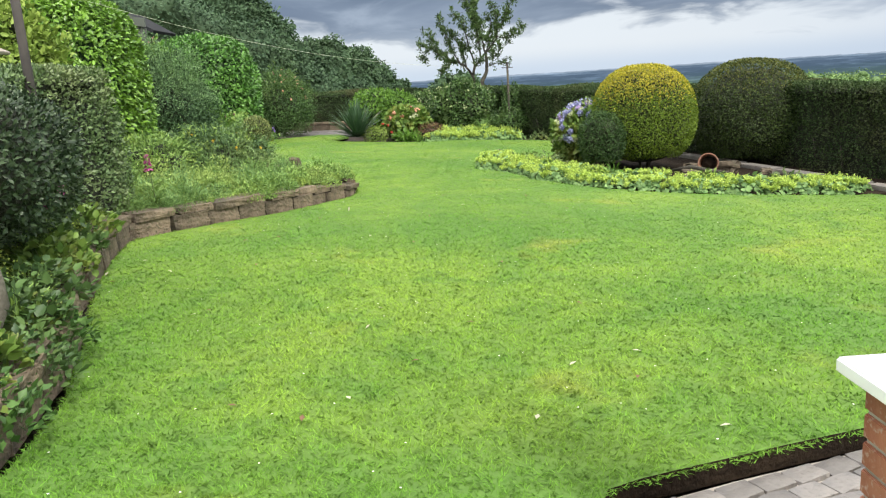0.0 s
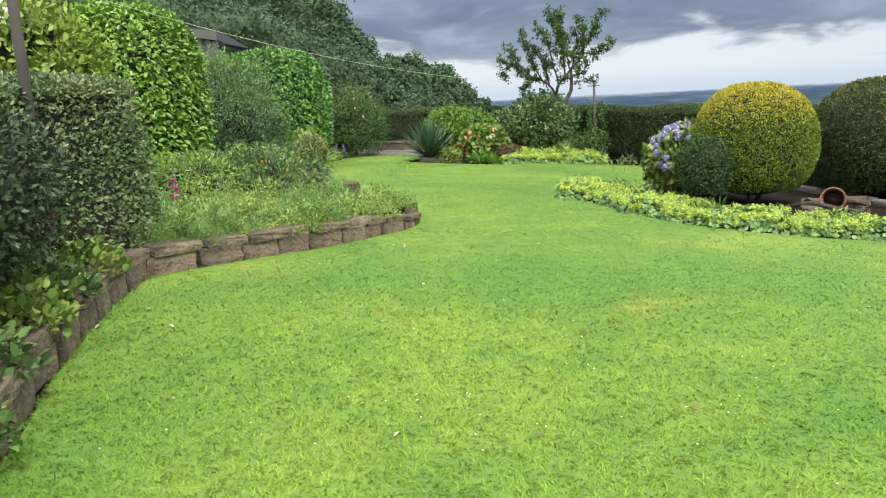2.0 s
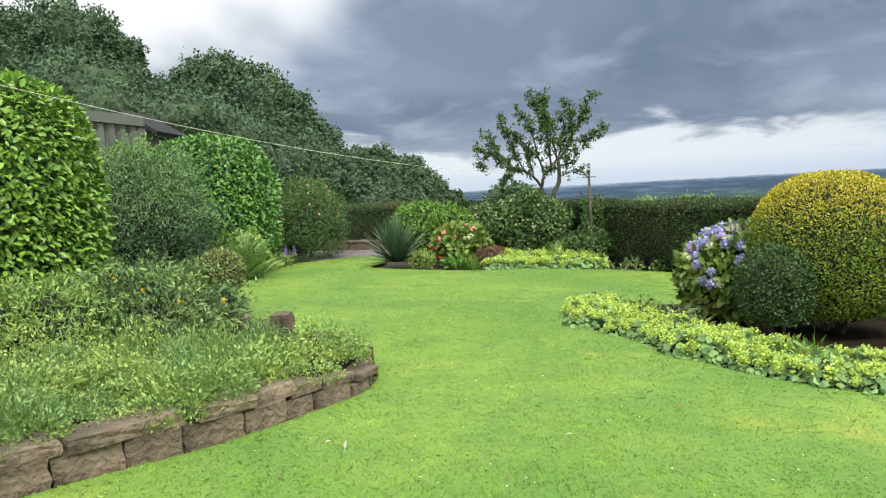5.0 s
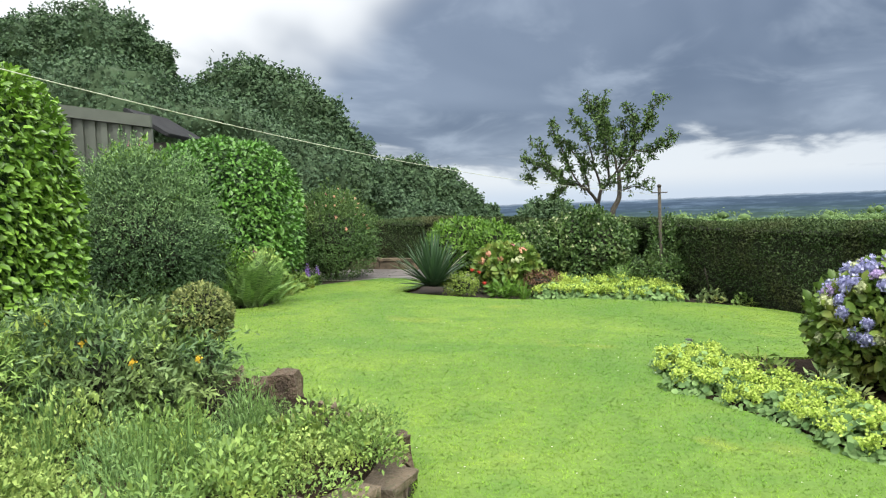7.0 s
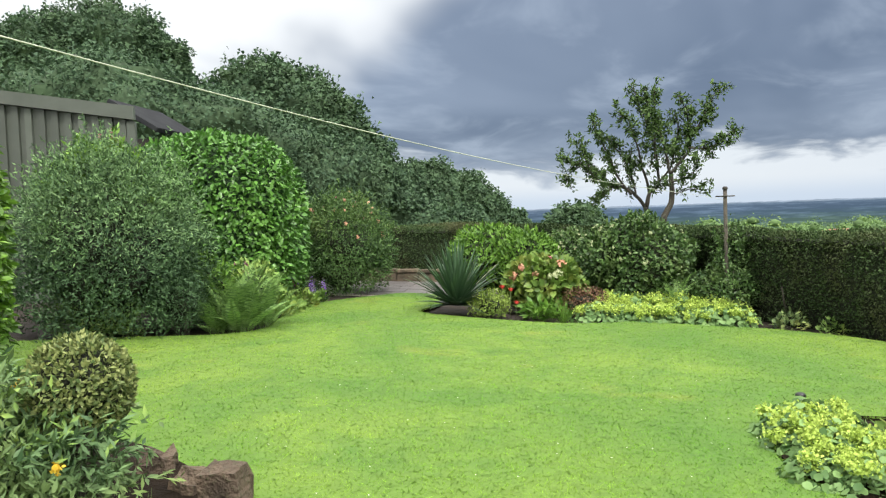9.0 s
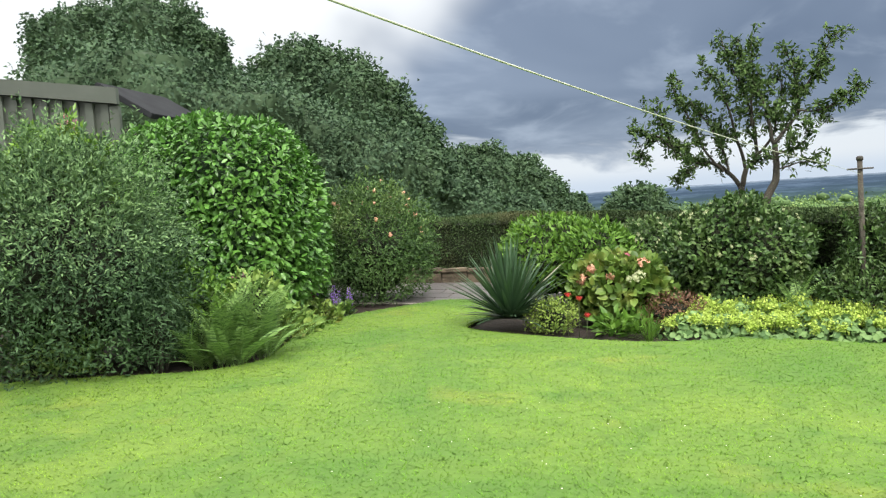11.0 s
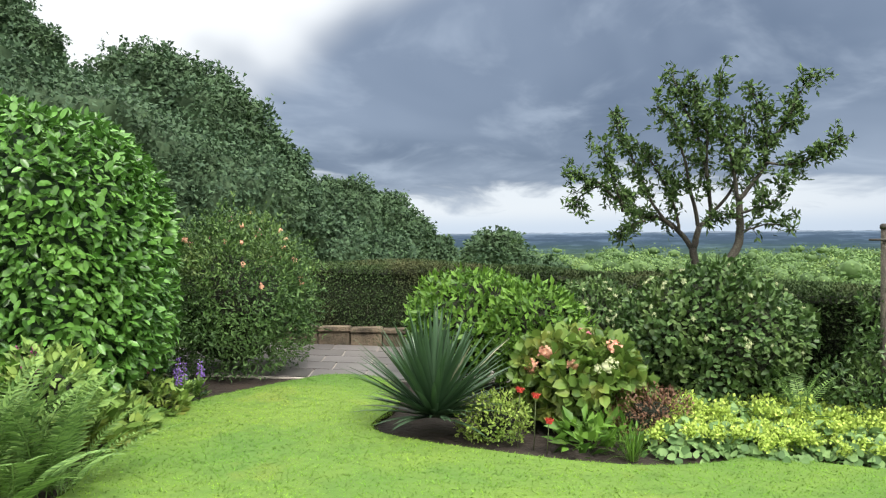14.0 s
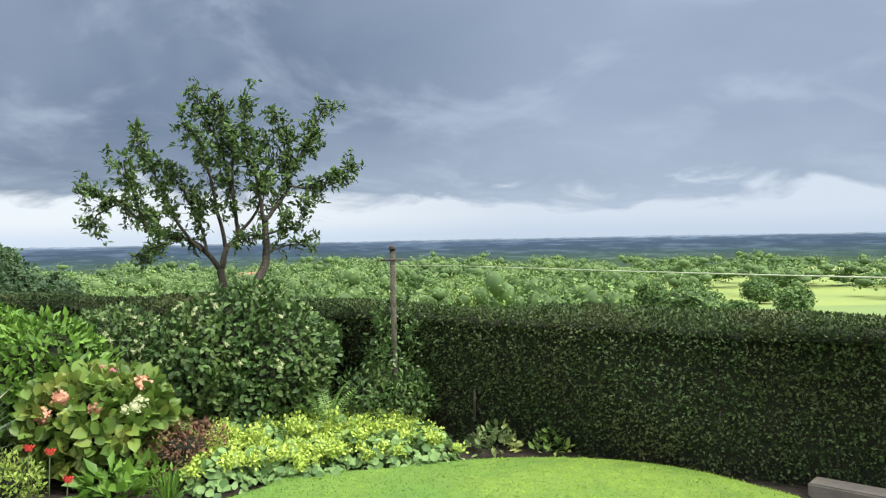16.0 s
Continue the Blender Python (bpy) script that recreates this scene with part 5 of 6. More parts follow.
shrub("lime_green_shrub", "fresh green glossy rounded shrub", (0.28, 13.6, 0.58), (0.50, 0.45, 0.55), 3000, 0.095, 0.42, L_LIME, 2.2, 0.12, 4.0, seed=63, depth=0.22, jitter=0.8, rise=0.35, outward=0.25)
shrub("olive_green_shrub", "olive green shrub dotted with pale flower heads", (0.95, 14.3, 0.60), (0.60, 0.55, 0.54), 4500, 0.07, 0.5, L_VIB, 2.1, 0.14, 4.0, seed=64, depth=0.25)
vib = shrub("viburnum", "broad dark viburnum dotted with pale flower heads", (1.9, 13.15, 0.60), (0.92, 0.75, 0.74), 10500, 0.068, 0.55, L_VIB, 2.1, 0.17, 4.5, seed=65, depth=0.34, jitter=0.9, lift=0.8, shoots=80, reach=1.14)
pale = [petal_ball(0.02, 26, 0.016, L_CREAM, 70, 0.35)]
put_blooms(vib, pale, (1.9, 13.15, 0.60), (0.92, 0.75, 0.74), 70, 71, "flower_head", 0.0, 1.0, 1.02)
put_blooms(bpy.data.objects["olive_green_shrub"], pale, (0.95, 14.3, 0.60), (0.60, 0.55, 0.54), 50, 72, "flower_head", 0.1, 1.0, 1.02)
ph = shrub("pink_hydrangea", "pink hydrangea bush with rounded flower heads", (0.5, 12.5, 0.38), (0.56, 0.46, 0.42), 2000, 0.11, 0.7, L_HYD, 2.1, 0.12, seed=66, depth=0.35, rise=0.15, shrink=0.78)
put_blooms(ph, [petal_ball(0.055, 80, 0.03, L_PINK, 73), petal_ball(0.055, 80, 0.03, L_SALMON, 74), petal_ball(0.04, 60, 0.026, L_CREAM, 75)], (0.5, 12.5, 0.38), (0.56, 0.46, 0.42), 17, 76, "bloom", 0.25, 1.0, 1.0)
shrub("upright_thin_shrub", "thin upright yellowish shrub around the line post", (3.1, 12.35, 0.55), (0.30, 0.26, 0.62), 900, 0.06, 0.42, L_VIB, 1.8, 0.35, 5.0, seed=67, depth=0.7, jitter=1.1, shrink=0.0, shoots=34, reach=1.35)
shrub("green_undershrub", "loose green undershrub at the hedge foot", (3.05, 12.4, 0.28), (0.55, 0.4, 0.32), 2600, 0.06, 0.45, L_VIB, 2.0, 0.2, seed=68, depth=0.5, shrink=0.6)
fern("hedge_fern", "blue-green fern before the hedge", (2.35, 12.35, 0.0), 12, 0.75, 69)
for i in range(14):
    x, y = 1.15 + 0.145 * i, 11.98 - 0.02 * i + rng.normal() * 0.16 + (0.14 if i % 2 else 0)
    cp = copy_thing(ALC[i % 4], pose(x, y, lawn_z(x) - 0.05, 0, 0, 77 * i))
    cp.scale = (1.15, 1.15, 1.15)
for i in range(8):
    x, y = 1.5 + 0.2 * i, 12.32 + rng.normal() * 0.1
    cp = copy_thing(ALC[(i + 1) % 4], pose(x, y, lawn_z(x) - 0.05, 0, 0, 51 * i))
    cp.scale = (1.2, 1.2, 1.5)
shrub("russet_low_bush", "low russet bush with small dull red leaves", (1.0, 12.15, 0.15), (0.36, 0.3, 0.26), 1900, 0.035, 0.5, L_RED, 2.0, 0.2, seed=77, depth=0.5, shrink=0.6)
shrub("golden_low_bush", "low yellow-green bush with small leaves", (-0.28, 11.95, 0.17), (0.30, 0.25, 0.26), 1800, 0.035, 0.5, L_YELLOW, 2.0, 0.2, seed=78, depth=0.5, shrink=0.6)
rose = petal_ball(0.024, 40, 0.024, L_SCARLET, 79)
for i, (x, y, h) in enumerate(((0.0, 11.75, 0.42), (-0.12, 11.8, 0.45), (0.08, 11.6, 0.26))):
    fl = thing("red_flower", "red flower on a thin green stem", "flower", "red flowers")
    fl.location = (x, y, lawn_z(x) - 0.05)
    part("stem", tube([(0, 0, 0), (0.01, 0, h * 0.5), (0.02, 0.01, h)], [0.004, 0.004, 0.003], M_STEM, 5), M_STEM, fl)
    b_ = part("bloom", rose, L_SCARLET, fl)
    b_.location = (0.02, 0.01, h)
tufty("hosta", "broad bright green hosta leaves on dark soil", (0.38, 11.72, lawn_z(0.4) - 0.05), 0.22, 0.30, 110, 0.14, 0.42, L_LIME, 83)
tufty("hosta", "broad bright green hosta leaves on dark soil", (0.62, 11.9, lawn_z(0.6) - 0.05), 0.2, 0.28, 90, 0.13, 0.42, L_LIME, 84)
tufty("daylily", "tuft of arching light green strap leaves", (0.72, 11.55, lawn_z(0.7) - 0.05), 0.1, 0.30, 10, 0.06, 0.3, L_LIME, 85, "plant", "", 90)
tufty("hellebore", "low green leafy clump at the hedge foot", (3.62, 11.5, lawn_z(3.6) - 0.05), 0.22, 0.26, 150, 0.08, 0.5, L_BEDDARK, 86)
tufty("hellebore", "low green leafy clump at the hedge foot", (4.05, 11.2, lawn_z(4.0) - 0.05), 0.18, 0.2, 130, 0.07, 0.5, L_BED, 87)

# ---------- line post and cord ----------
post = thing("line_post", "grey wooden washing-line post with a crossbar", "post")
post.location = (3.02, 12.22, lawn_z(3.02) - 0.06)
shaft = part("shaft", tube([(0, 0, -0.1), (0, 0, 0.9), (0, 0, 1.84)], [0.028, 0.027, 0.026], M_BARK, 10), M_BARK, post)
part("cap", tube([(0, 0, 1.84), (0, 0, 1.87), (0, 0, 1.885)], [0.034, 0.034, 0.02], M_DARKWOOD, 10), M_DARKWOOD, shaft)
part("crossbar", tube([(-0.13, 0, 1.75), (0, -0.04, 1.75), (0.13, 0, 1.75)], [0.009, 0.009, 0.009], M_DARKWOOD, 6), M_DARKWOOD, post)
post2 = thing("line_post", "dark wooden washing-line post behind the hedge", "post")
post2.location = (-2.36, -0.42, 0.3)
part("shaft", tube([(0, 0, -0.2), (0, 0, 1.2), (0, 0, 2.5)], [0.04, 0.038, 0.036], M_DARKWOOD, 10), M_DARKWOOD, post2)
s_ = np.linspace(0, 13.65, 50)
cl = np.stack([3.02 - 0.3665 * s_, 12.22 - 0.9304 * s_, 1.5439 + 0.04235 * s_ + -0.005149 * s_ ** 2 + 0.0004595 * s_ ** 3], 1)
tagged(part("washing_line", tube(cl, [0.0017] * 50, M_ROPE, 6), M_ROPE), "pale cord washing line strung between posts", "washing line")
# ---------- shed behind the border ----------
shed = thing("metal_shed", "olive grey ribbed metal shed with sloping fascia", "shed")
shed.location = (-5.66, 12.4, 0.26)


def sloped(bm, rise=0.165):
    """Lifts the upper corners along a roofline that climbs westward, on a skewed plan."""
    for v in bm.verts:
        if v.co.z > 1:
            v.co.z -= v.co.x * rise
        v.co.x -= max(0, v.co.y - 0.05) * 0.85
    return bm


part("wall", sloped(box_bm(-3.4, 0.05, -0.3, -0.03, 0.85, 2.84)), M_METALSHED, shed)
for i in range(15):
    part("rib", sloped(box_bm(-0.25 - 0.22 * i, 0.006, -0.2, -0.14 - 0.22 * i, 0.047, 2.83)), M_METALSHED, shed)
part("fascia", sloped(box_bm(-3.5, -0.06, 2.845, 0.03, 0.003, 3.05)), M_METALSHED, shed)
part("roof", sloped(box_bm(-3.5, 0.006, 2.86, 0.03, 0.9, 3.03)), M_METALSHED, shed)
part("corner_post", box_bm(-0.12, -0.01, -0.3, 0.02, 0.045, 2.82, 0.005), M_METALSHED, shed)
lean = thing("outbuilding", "small dark-roofed outbuilding behind the shed", "outbuilding")
lean.location = (-5.80, 13.5, 0.2)
part("wall", box_bm(-1.6, 0.1, -0.3, -0.12, 1.6, 2.75), M_DARKWOOD, lean)
rp = part("roof", box_bm(-1.0, -0.05, -0.08, 0.0, 1.8, 0.0, 0.01), M_DARKROOF, lean)
rp.matrix_basis = pose(0.0, 0, 2.9, 0, 32, 0)

# ---------- small tree beyond the hedge ----------
tr = np.random.default_rng(88)
tree = thing("small_tree", "small twin-stemmed tree with open leafy crown", "tree")
tree.location = (2.5, 14.85, -0.3)
O = np.array([2.5, 14.85, -0.3])
leafpts, leafway = [], []


def limb(points, r0, r1, name="branch", twigs=0, depth=0):
    pts = smooth_line(np.array(points, float) - (O if depth == 0 else 0), 0.06)
    if depth == 0 and twigs:
        pts = pts[:max(4, int(len(pts) * 0.93))]
    pts = pts + np.cumsum(tr.normal(size=pts.shape) * 0.006, axis=0)
    part(name, tube(pts, np.linspace(r0, r1, len(pts)), M_BARK, 6), M_BARK, tree)
    tan = unit(np.gradient(pts, axis=0))
    if twigs:
        for f in np.linspace(0.28, 1.0, twigs):
            i = min(int(f * (len(pts) - 1)), len(pts) - 1)
            w = unit(tan[i] * 0.6 + tr.normal(size=3) * 0.75 + [0, 0, 0.30])
            L = tr.uniform(0.07, 0.19) * (1.1 if depth == 0 else 0.62)
            e = pts[i] + w * L
            m = (pts[i] + e) / 2 + tr.normal(size=3) * 0.03
            limb([pts[i], m, e], r1 * 0.75, 0.003, "twig", 3 if depth == 0 else 0, depth + 1)
    if depth > 0:
        for i in range(1, len(pts)):
            for _ in range(5):
                leafpts.append(pts[i] + tr.normal(size=3) * 0.02)
                leafway.append(tan[i] * 0.5 + tr.normal(size=3) * 0.8)


limb([(2.39, 15.05, 1.05), (2.39, 15.05, 1.26), (2.36, 15.05, 1.46)], 0.055, 0.042, "trunk", 0)
limb([(2.36, 15.05, 1.46), (2.40, 15.05, 1.62), (2.43, 15.05, 1.73)], 0.042, 0.034, "trunk", 0)
limb([(2.55, 14.50, 1.08), (2.60, 14.50, 1.31), (2.69, 14.50, 1.54), (2.70, 14.50, 1.81), (2.69, 14.50, 2.04)], 0.058, 0.036, "trunk", 0)
limb([(2.36, 15.05, 1.46), (2.21, 15.10, 1.66), (2.00, 15.15, 1.80), (1.70, 15.20, 1.86), (1.44, 15.25, 2.08), (1.28, 15.30, 2.24), (0.99, 15.35, 2.32), (0.76, 15.40, 2.37)], 0.034, 0.006, "branch", 22)
limb([(1.27, 15.25, 2.24), (1.07, 15.30, 2.13), (1.00, 15.35, 1.93)], 0.012, 0.004, "branch", 5)
limb([(1.76, 14.95, 1.82), (1.55, 15.05, 1.74), (1.46, 15.15, 1.55)], 0.014, 0.004, "branch", 7)
limb([(1.48, 14.90, 1.94), (1.37, 14.77, 2.21), (1.25, 14.63, 2.52), (1.15, 14.50, 2.74)], 0.018, 0.005, "branch", 11)
limb([(2.14, 15.05, 1.70), (1.93, 15.13, 2.02), (1.76, 15.21, 2.44), (1.60, 15.29, 2.85), (1.57, 15.37, 3.03), (1.76, 15.45, 3.23)], 0.022, 0.006, "branch", 17)
limb([(2.21, 15.05, 1.65), (2.15, 15.08, 2.02), (2.02, 15.10, 2.35), (1.82, 15.12, 2.64), (1.71, 15.15, 2.84)], 0.02, 0.006, "branch", 14)
limb([(2.43, 15.05, 1.73), (2.33, 14.99, 2.16), (2.20, 14.93, 2.60), (2.06, 14.87, 2.99), (1.84, 14.81, 3.13), (1.72, 14.75, 3.12)], 0.026, 0.006, "branch", 17)
limb([(2.43, 15.05, 1.73), (2.58, 15.12, 1.88), (2.57, 15.20, 2.38), (2.44, 15.28, 2.88), (2.33, 15.35, 3.24), (2.26, 15.43, 3.54), (2.25, 15.50, 3.79)], 0.028, 0.006, "branch", 22)
limb([(2.54, 15.10, 2.34), (2.58, 15.12, 2.80), (2.50, 15.15, 3.19), (2.44, 15.17, 3.47), (2.48, 15.20, 3.69)], 0.018, 0.006, "branch", 13)
limb([(2.55, 15.05, 1.88), (2.75, 14.98, 2.10), (2.82, 14.90, 2.44), (2.86, 14.83, 2.78), (2.76, 14.75, 3.10)], 0.022, 0.006, "branch", 14)
limb([(2.69, 14.50, 2.04), (2.60, 14.45, 2.47), (2.46, 14.40, 2.86), (2.42, 14.35, 3.21), (2.39, 14.30, 3.44)], 0.026, 0.006, "branch", 18)
limb([(2.69, 14.50, 2.04), (2.89, 14.54, 2.28), (3.03, 14.58, 2.46), (3.05, 14.62, 2.80), (3.03, 14.66, 3.15), (2.94, 14.70, 3.44)], 0.028, 0.006, "branch", 18)
limb([(3.00, 14.50, 2.45), (3.22, 14.39, 2.41), (3.42, 14.28, 2.48), (3.60, 14.16, 2.64), (3.74, 14.05, 2.67)], 0.016, 0.004, "branch", 12)
limb([(3.02, 14.55, 2.63), (3.22, 14.52, 2.89), (3.39, 14.48, 3.22), (3.53, 14.45, 3.42)], 0.018, 0.005, "branch", 13)
limb([(2.70, 14.50, 1.87), (2.85, 14.40, 1.93), (3.00, 14.30, 2.00), (3.11, 14.20, 2.23)], 0.016, 0.005, "branch", 8)
limb([(2.70, 14.50, 1.67), (3.01, 14.53, 1.76), (3.29, 14.57, 1.73), (3.41, 14.60, 1.67)], 0.012, 0.004, "branch", 4)
limb([(2.70, 14.50, 1.81), (2.57, 14.60, 1.88), (2.52, 14.70, 1.82)], 0.014, 0.004, "branch", 5)
P_, W_ = np.array(leafpts), np.array(leafway)
part("crown", tri_mesh("crown", *leaves(P_, W_, np.array([[0, 0, 1.0]]) + tr.normal(size=P_.shape) * 0.7, 0.088 * tr.uniform(0.6, 1.2, len(P_)), 0.036), L_TREE), L_TREE, tree)


# ---------- tall trees to the west ----------
def big_tree(at, height, spread, n, seed, leaf=0.42, mat=L_WOODS, label="tall broadleaf tree with a dense dark crown", group="hillside trees", low=0.25, name="tree"):
    """Trunk, limbs and a crown of leaf sprays set in uneven boughs."""
    r = np.random.default_rng(seed)
    root = thing(name, label, "tree", group)
    root.location = at
    part("trunk", tube([(0, 0, -0.6), (0.1, 0, height * 0.3), (-0.1, 0.1, height * 0.75)], [0.035 * height, 0.025 * height, 0.008 * height], M_BARK, 8), M_BARK, root)
    ico = bmesh.new()
    bmesh.ops.create_icosphere(ico, subdivisions=4, radius=1)
    iv = np.array([q.co[:] for q in ico.verts])
    it = np.array([[q.index for q in f.verts] for f in ico.faces])
    ico.free()
    deep = min(height * 0.43, spread * 1.4)
    size = np.array([spread, spread, deep])
    mid = np.array([0, 0, height - deep])
    form = lambda q: ball_radius(q, 3.2) * 0.94 * lumps(q, seed, 0.10, 2.6) * lumps(q, seed + 1, 0.16, 7.0) * lumps(q, seed + 2, 0.06, 16.0)
    for i in range(9):
        w = unit(r.normal(size=3) + [0, 0, 0.3])
        c = mid + w * size * 0.6
        part("limb", tube([(0, 0, height * 0.35), c * 0.5 + [0, 0, height * 0.2], c], [0.012 * height, 0.008 * height, 0.003 * height], M_BARK, 5), M_BARK, root)
    # leaves over a crown of uneven boughs, some sunk between them, some on sprays that stand out
    u = unit(r.normal(size=(n, 3)) + [0, 0, 0.2])
    p = mid + u * size * (0.90 * form(u) * (1 - 0.17 * r.random(n) ** 2))[:, None]
    m = n // 8
    su = unit(r.normal(size=(m // 40 + 1, 3)) + [0, 0, 0.3])
    tip = np.repeat(mid + su * size * (0.93 * form(su))[:, None], 40, axis=0)[:m]
    p = np.concatenate([p, tip + r.normal(size=(m, 3)) * spread * [0.075, 0.075, 0.06]])
    q = np.concatenate([u, np.repeat(su, 40, axis=0)[:m]])
    k = len(p)
    L = leaf * r.uniform(0.5, 1.3, k)
    way = unit(q * 0.4 + r.normal(size=q.shape) * 0.7)
    side = unit(np.cross(way, q + r.normal(size=q.shape) * 0.35 + [0, 0, 0.6])) * (L * 0.4)[:, None]
    end = p + way * L[:, None]
    sets = [(np.stack([p, end + side, end - side], 1).reshape(-1, 3), np.arange(3 * k).reshape(k, 3))]
    # one solid middle in the dark tone, as painted shade between the boughs
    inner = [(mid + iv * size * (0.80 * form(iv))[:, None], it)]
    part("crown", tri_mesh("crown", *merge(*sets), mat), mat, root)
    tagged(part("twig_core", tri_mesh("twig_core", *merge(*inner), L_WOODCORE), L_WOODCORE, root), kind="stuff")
    return root


def hill(x, y):
    return float(land_z(np.array([x]), np.array([y]))[0])


for i, (az, dist, top, spread) in enumerate(((-32.4, 44, 11.9, 2.0), (-30.2, 45, 12.6, 2.4), (-27.6, 44, 12.9, 2.5), (-25.2, 43, 10.8, 1.5), (-33.5, 30, 4.9, 3.2), (-28, 30, 7.3, 3.0), (-23, 30, 6.6, 2.6), (-18.7, 36, 8.6, 2.0),
                                          (-16.4, 36, 8.2, 2.3), (-14.0, 37, 7.2, 2.2), (-12.0, 37, 5.6, 1.7), (-18.5, 31, 5.6, 2.4), (-14, 31, 4.4, 2.2), (-9.8, 43, 4.3, 1.8), (-7.5, 44, 4.6, 2.0),
                                          (-5.2, 46, 3.9, 1.8), (-3.3, 47, 2.8, 1.6), (-1.7, 48, 1.7, 1.4), (-9, 38, 2.8, 2.0), (-5.5, 40, 1.9, 1.8))):
    x, y = 0.4 + dist * math.sin(radians(az)), -0.7 + dist * math.cos(radians(az))
    zb = hill(x, y) - 0.3
    big_tree((x, y, zb), top - zb, spread * 1.12, 15000, 400 + i, 0.17 if dist > 35 else 0.14)
# ---------- valley woods ----------
big_tree((4.6, 76, hill(4.6, 76) - 0.3), 3.2 - hill(4.6, 76) - 0.8, 3.6, 10400, 470, 0.4, L_WOODS, "rounded tree below the hillside garden")
big_tree((9.0, 80, hill(9, 80) - 0.3), 1.2 - hill(9, 80) - 1.5, 3.6, 8400, 471, 0.4, L_WOODS, "rounded tree below the hillside garden")
big_tree((-1.0, 78, hill(-1, 78) - 0.3), 0.6 - hill(-1, 78) - 1.5, 3.6, 8400, 472, 0.4, L_WOODS, "rounded tree below the hillside garden")
wr = np.random.default_rng(99)


def woods(name, label, spots, mat, per):
    """Trees of a wood, each of several leafy boughs about a solid middle coloured as inner shade."""
    ico = bmesh.new()
    bmesh.ops.create_icosphere(ico, subdivisions=1, radius=1)
    iv = np.array([q.co[:] for q in ico.verts])
    it = np.array([[q.index for q in f.verts] for f in ico.faces])
    ico.free()
    sets, inner = [], []
    for x, y, h, s in spots:
        zb = hill(x, y)
        boughs = wr.normal(size=(6, 3)) * [s * 0.36, s * 0.36, h * 0.15] + [x, y, zb + h * 0.60]
        size = np.array([s * 0.36, s * 0.36, h * 0.24])
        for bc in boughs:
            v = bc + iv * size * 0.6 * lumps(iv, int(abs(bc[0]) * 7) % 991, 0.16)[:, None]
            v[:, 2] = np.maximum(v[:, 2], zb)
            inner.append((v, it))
        c = boughs[wr.integers(0, 6, per)]
        u = unit(wr.normal(size=(per, 3)) + [0, 0, 0.3])
        p = c + u * size * wr.uniform(0.7, 1.2, (per, 1))
        p[:, 2] = np.maximum(p[:, 2], zb + 0.2)
        L = wr.uniform(0.035, 0.095, per) * s
        sets.append(leaves(p, u * 0.4 + wr.normal(size=u.shape) * 0.8, u + wr.normal(size=u.shape) * 0.4 + [0, 0, 0.5], L, L * 0.8, 0.2))
    tagged(part(name, tri_mesh(name, *merge(*sets), mat), mat), label, "woodland", "", "stuff")
    tagged(part(name + "_shade", tri_mesh(name, *merge(*inner), L_SHADE), L_SHADE), "painted shade inside the " + label, "woodland", "", "stuff")


spots = []
for i in range(170):
    az, dist = radians(wr.uniform(-4, 48.5)), 125 + 220 * wr.random() ** 0.8
    spots.append((dist * math.sin(az), dist * math.cos(az), wr.uniform(7, 16), wr.uniform(6, 13)))
woods("valley_woodland", "sunlit mixed green woodland in the valley", spots, L_VALLEY, 700)
spots = []
for i in range(200):
    az, dist = radians(wr.uniform(-6, 72)), wr.uniform(350, 560)
    dist = 350 + round((dist - 350) / 70) * 70 + wr.normal() * 14
    spots.append((dist * math.sin(az), dist * math.cos(az), wr.uniform(9, 15), wr.uniform(10, 20)))
woods("far_hedgerow_trees", "rows of distant field trees", spots, L_VALLEY, 240)
for i, (az, dist, h, s) in enumerate(((53.5, 190, 11, 6.5), (56.5, 215, 6, 4.5), (50.5, 205, 12, 4.0), (57.8, 300, 9, 6.0), (53.0, 300, 8, 5.0), (60, 240, 9, 5))):
    x, y = dist * math.sin(radians(az)), 6 + dist * math.cos(radians(az))
    big_tree((x, y, hill(x, y) - 0.3), h, s, 2200, 480 + i, 0.9, L_VALLEY, "lone rounded tree in a valley field", "field trees", name="field_tree")
cottage = thing("farmhouse", "distant small red brick farmhouse among trees", "house")
cx, cy = 340 * math.sin(radians(20.5)), 340 * math.cos(radians(20.5))
cottage.location = (cx, cy, hill(cx, cy) + 6)
part("wall", box_bm(-6, -3, -8, 6, 3, 3.5), M_BRICK, cottage)
rf = mesh_of("roof", [(-6.5, -3.5, 3.4), (6.5, -3.5, 3.4), (6.5, 3.5, 3.4), (-6.5, 3.5, 3.4), (-6.5, 0, 6.5), (6.5, 0, 6.5)], [(0, 1, 5, 4), (2, 3, 4, 5), (0, 4, 3), (1, 2, 5), (3, 2, 1, 0)], M_TERRA)
part("roof", rf, M_TERRA, cottage)


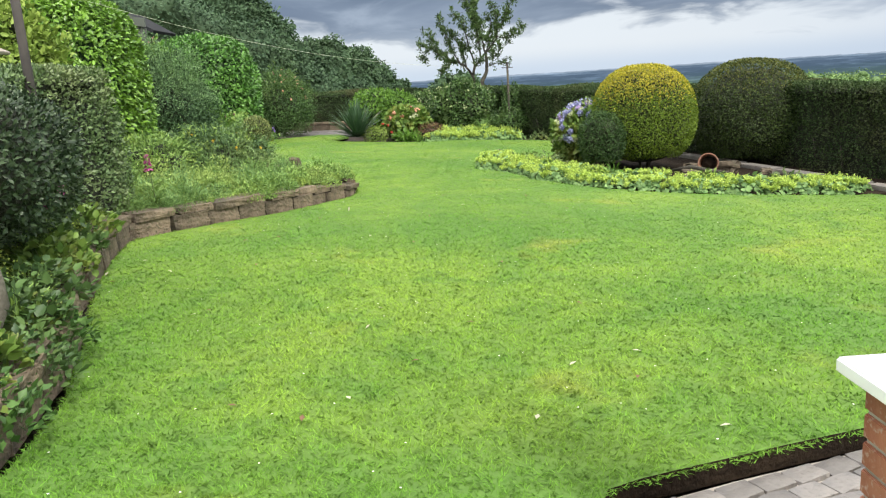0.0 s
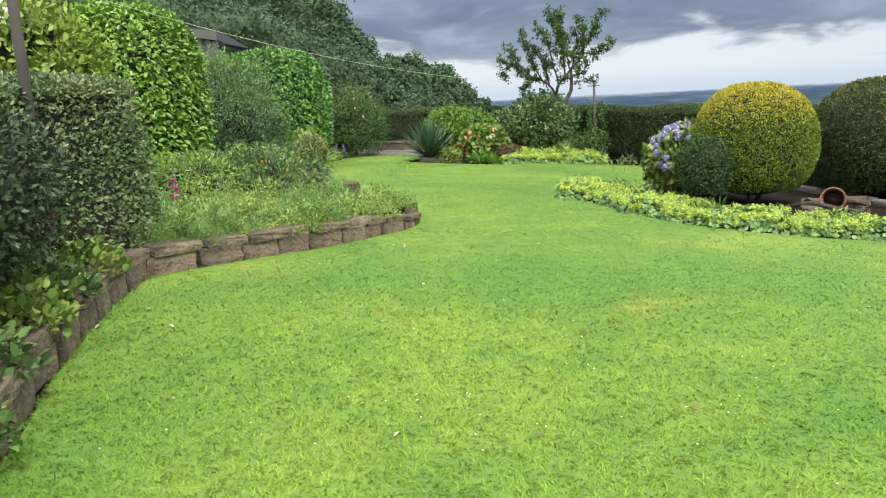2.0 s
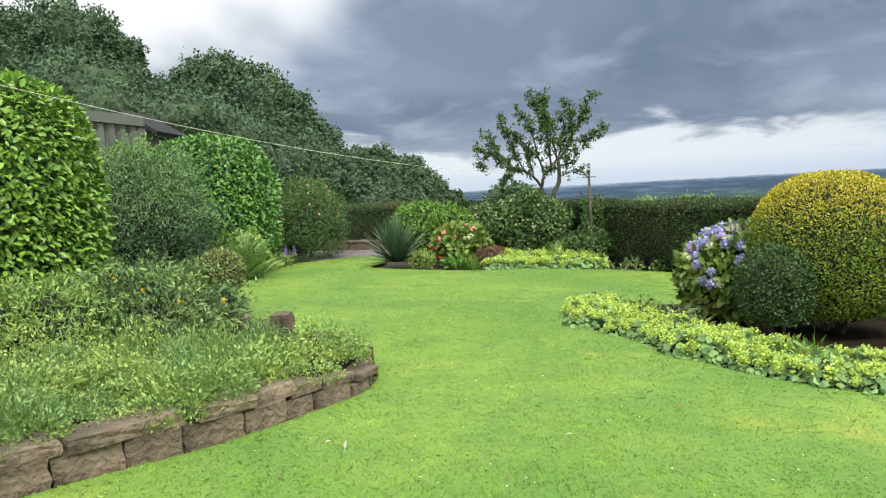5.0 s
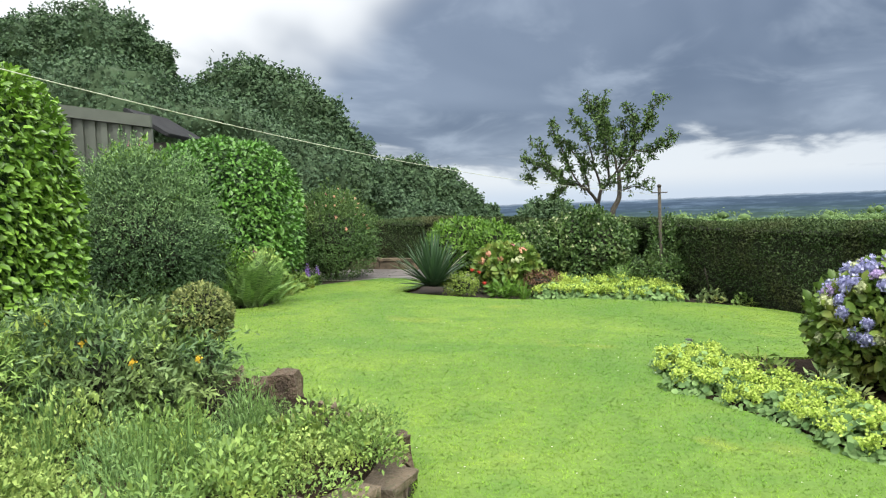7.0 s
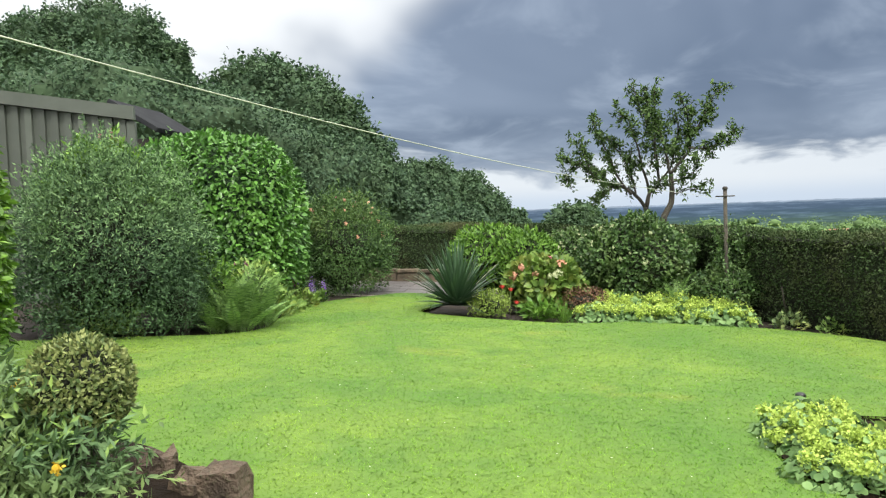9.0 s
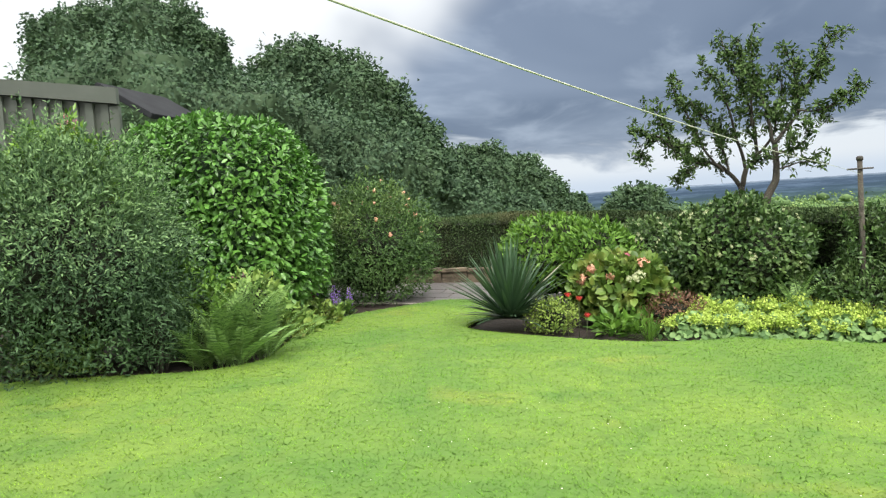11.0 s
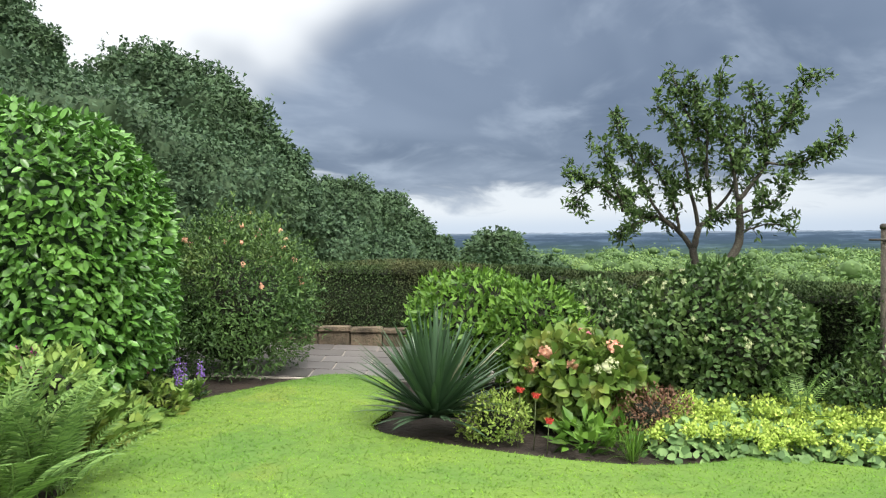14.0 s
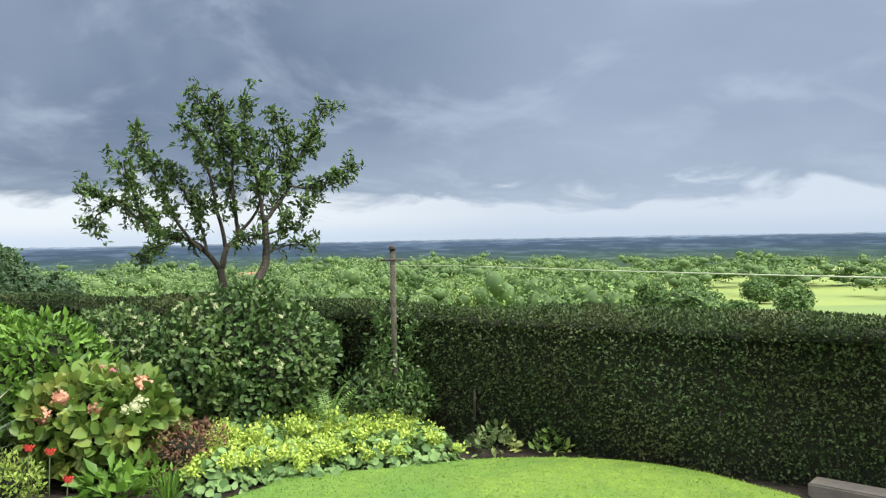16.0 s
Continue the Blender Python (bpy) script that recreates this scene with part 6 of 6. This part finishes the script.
def far_ridges():
    """The plain beyond half a kilometre: low wooded ridges, one behind another, their haze painted in self-lit colours.
    """
    root = tagged(new("backdrop"), "wooded plain at the horizon with painted blue haze", "backdrop", "", "structure")
    r = np.random.default_rng(5)
    # haze is put into the colours: bluer, then paler with distance, all emissive
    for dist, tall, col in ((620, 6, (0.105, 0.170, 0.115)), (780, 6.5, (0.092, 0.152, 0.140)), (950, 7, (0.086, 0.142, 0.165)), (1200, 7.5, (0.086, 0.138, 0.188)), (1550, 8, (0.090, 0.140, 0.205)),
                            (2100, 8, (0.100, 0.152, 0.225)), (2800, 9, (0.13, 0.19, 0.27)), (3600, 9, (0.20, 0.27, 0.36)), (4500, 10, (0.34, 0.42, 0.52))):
        m, N, L, b = nodes_of("haze_tinted_land")
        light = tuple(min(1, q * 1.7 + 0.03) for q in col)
        # fields and hedgerows lie in level streaks
        co, mp, nz = N.new("ShaderNodeTexCoord"), N.new("ShaderNodeMapping"), N.new("ShaderNodeTexNoise")
        mp.inputs["Scale"].default_value = (1, 1, 14)
        L.new(co.outputs["Object"], mp.inputs[0])
        L.new(mp.outputs[0], nz.inputs["Vector"])
        nz.inputs["Scale"].default_value, nz.inputs["Detail"].default_value, nz.inputs["Roughness"].default_value = 22.0 / dist, 5, 0.65
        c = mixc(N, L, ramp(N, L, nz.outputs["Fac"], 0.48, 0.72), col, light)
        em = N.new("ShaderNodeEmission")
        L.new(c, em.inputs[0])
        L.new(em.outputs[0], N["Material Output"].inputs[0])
        ph = r.uniform(0, 6.28, 6)
        V, F, n = [], [], 1100
        for i in range(n + 1):
            a = radians(-60 + 170 * i / n)
            h = tall + sum(math.sin(a * fr + p) * am for fr, p, am in zip((9, 23, 57, 131, 290, 610), ph, (0.4, 0.3, 0.3, 0.35, 0.4, 0.4))) * (0.7 + dist / 4500)
            V += [(dist * math.sin(a), dist * math.cos(a), -34), (dist * math.sin(a), dist * math.cos(a), -24.3 + max(h + 0.8, 7.1))]
        for i in range(n):
            F.append((2 * i, 2 * i + 2, 2 * i + 3, 2 * i + 1))
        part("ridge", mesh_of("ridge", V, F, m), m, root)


far_ridges()
# ---------- small things on the lawn ----------
lr = np.random.default_rng(123)
q = np.stack([lr.uniform(-2, 6, 900), lr.uniform(-5, 9, 900), np.zeros(900)], 1)
q = q[inside(q, lawn_line)][:420]
q[:, 2] = 0.05 - 0.045 * q[:, 0] + 0.026
sets = [leaves(q, np.stack([np.cos(f + 0 * q[:, 0]), np.sin(f + 0 * q[:, 0]), 0.3 + 0 * q[:, 0]], 1), np.array([[0, 0, 1.0]]) + 0 * q, 0.006, 0.005) for f in np.arange(5) * 1.2566]
tagged(part("clover_flowers", tri_mesh("clover_flowers", *merge(*sets), L_DAISY), L_DAISY), "tiny white clover flowers scattered in the grass", "flowers", "", "stuff")
q = np.stack([lr.uniform(-1.8, 2.5, 40), lr.uniform(-4.5, 3, 40), np.zeros(40)], 1)
q = q[inside(q, lawn_line)]
q[:, 2] = 0.05 - 0.045 * q[:, 0] + 0.024
for i, p in enumerate(q):
    w = lr.normal(size=(1, 3)) * [1, 1, 0.2]
    m = L_STRAW if i % 2 else L_RED
    lf = tagged(part("fallen_leaf", tri_mesh("fallen_leaf", *leaves(p[None], w, np.array([[0.1, 0.1, 1.0]]), 0.05, 0.025), m), m), "dry fallen leaf lying on the lawn", "leaf", "fallen leaves")
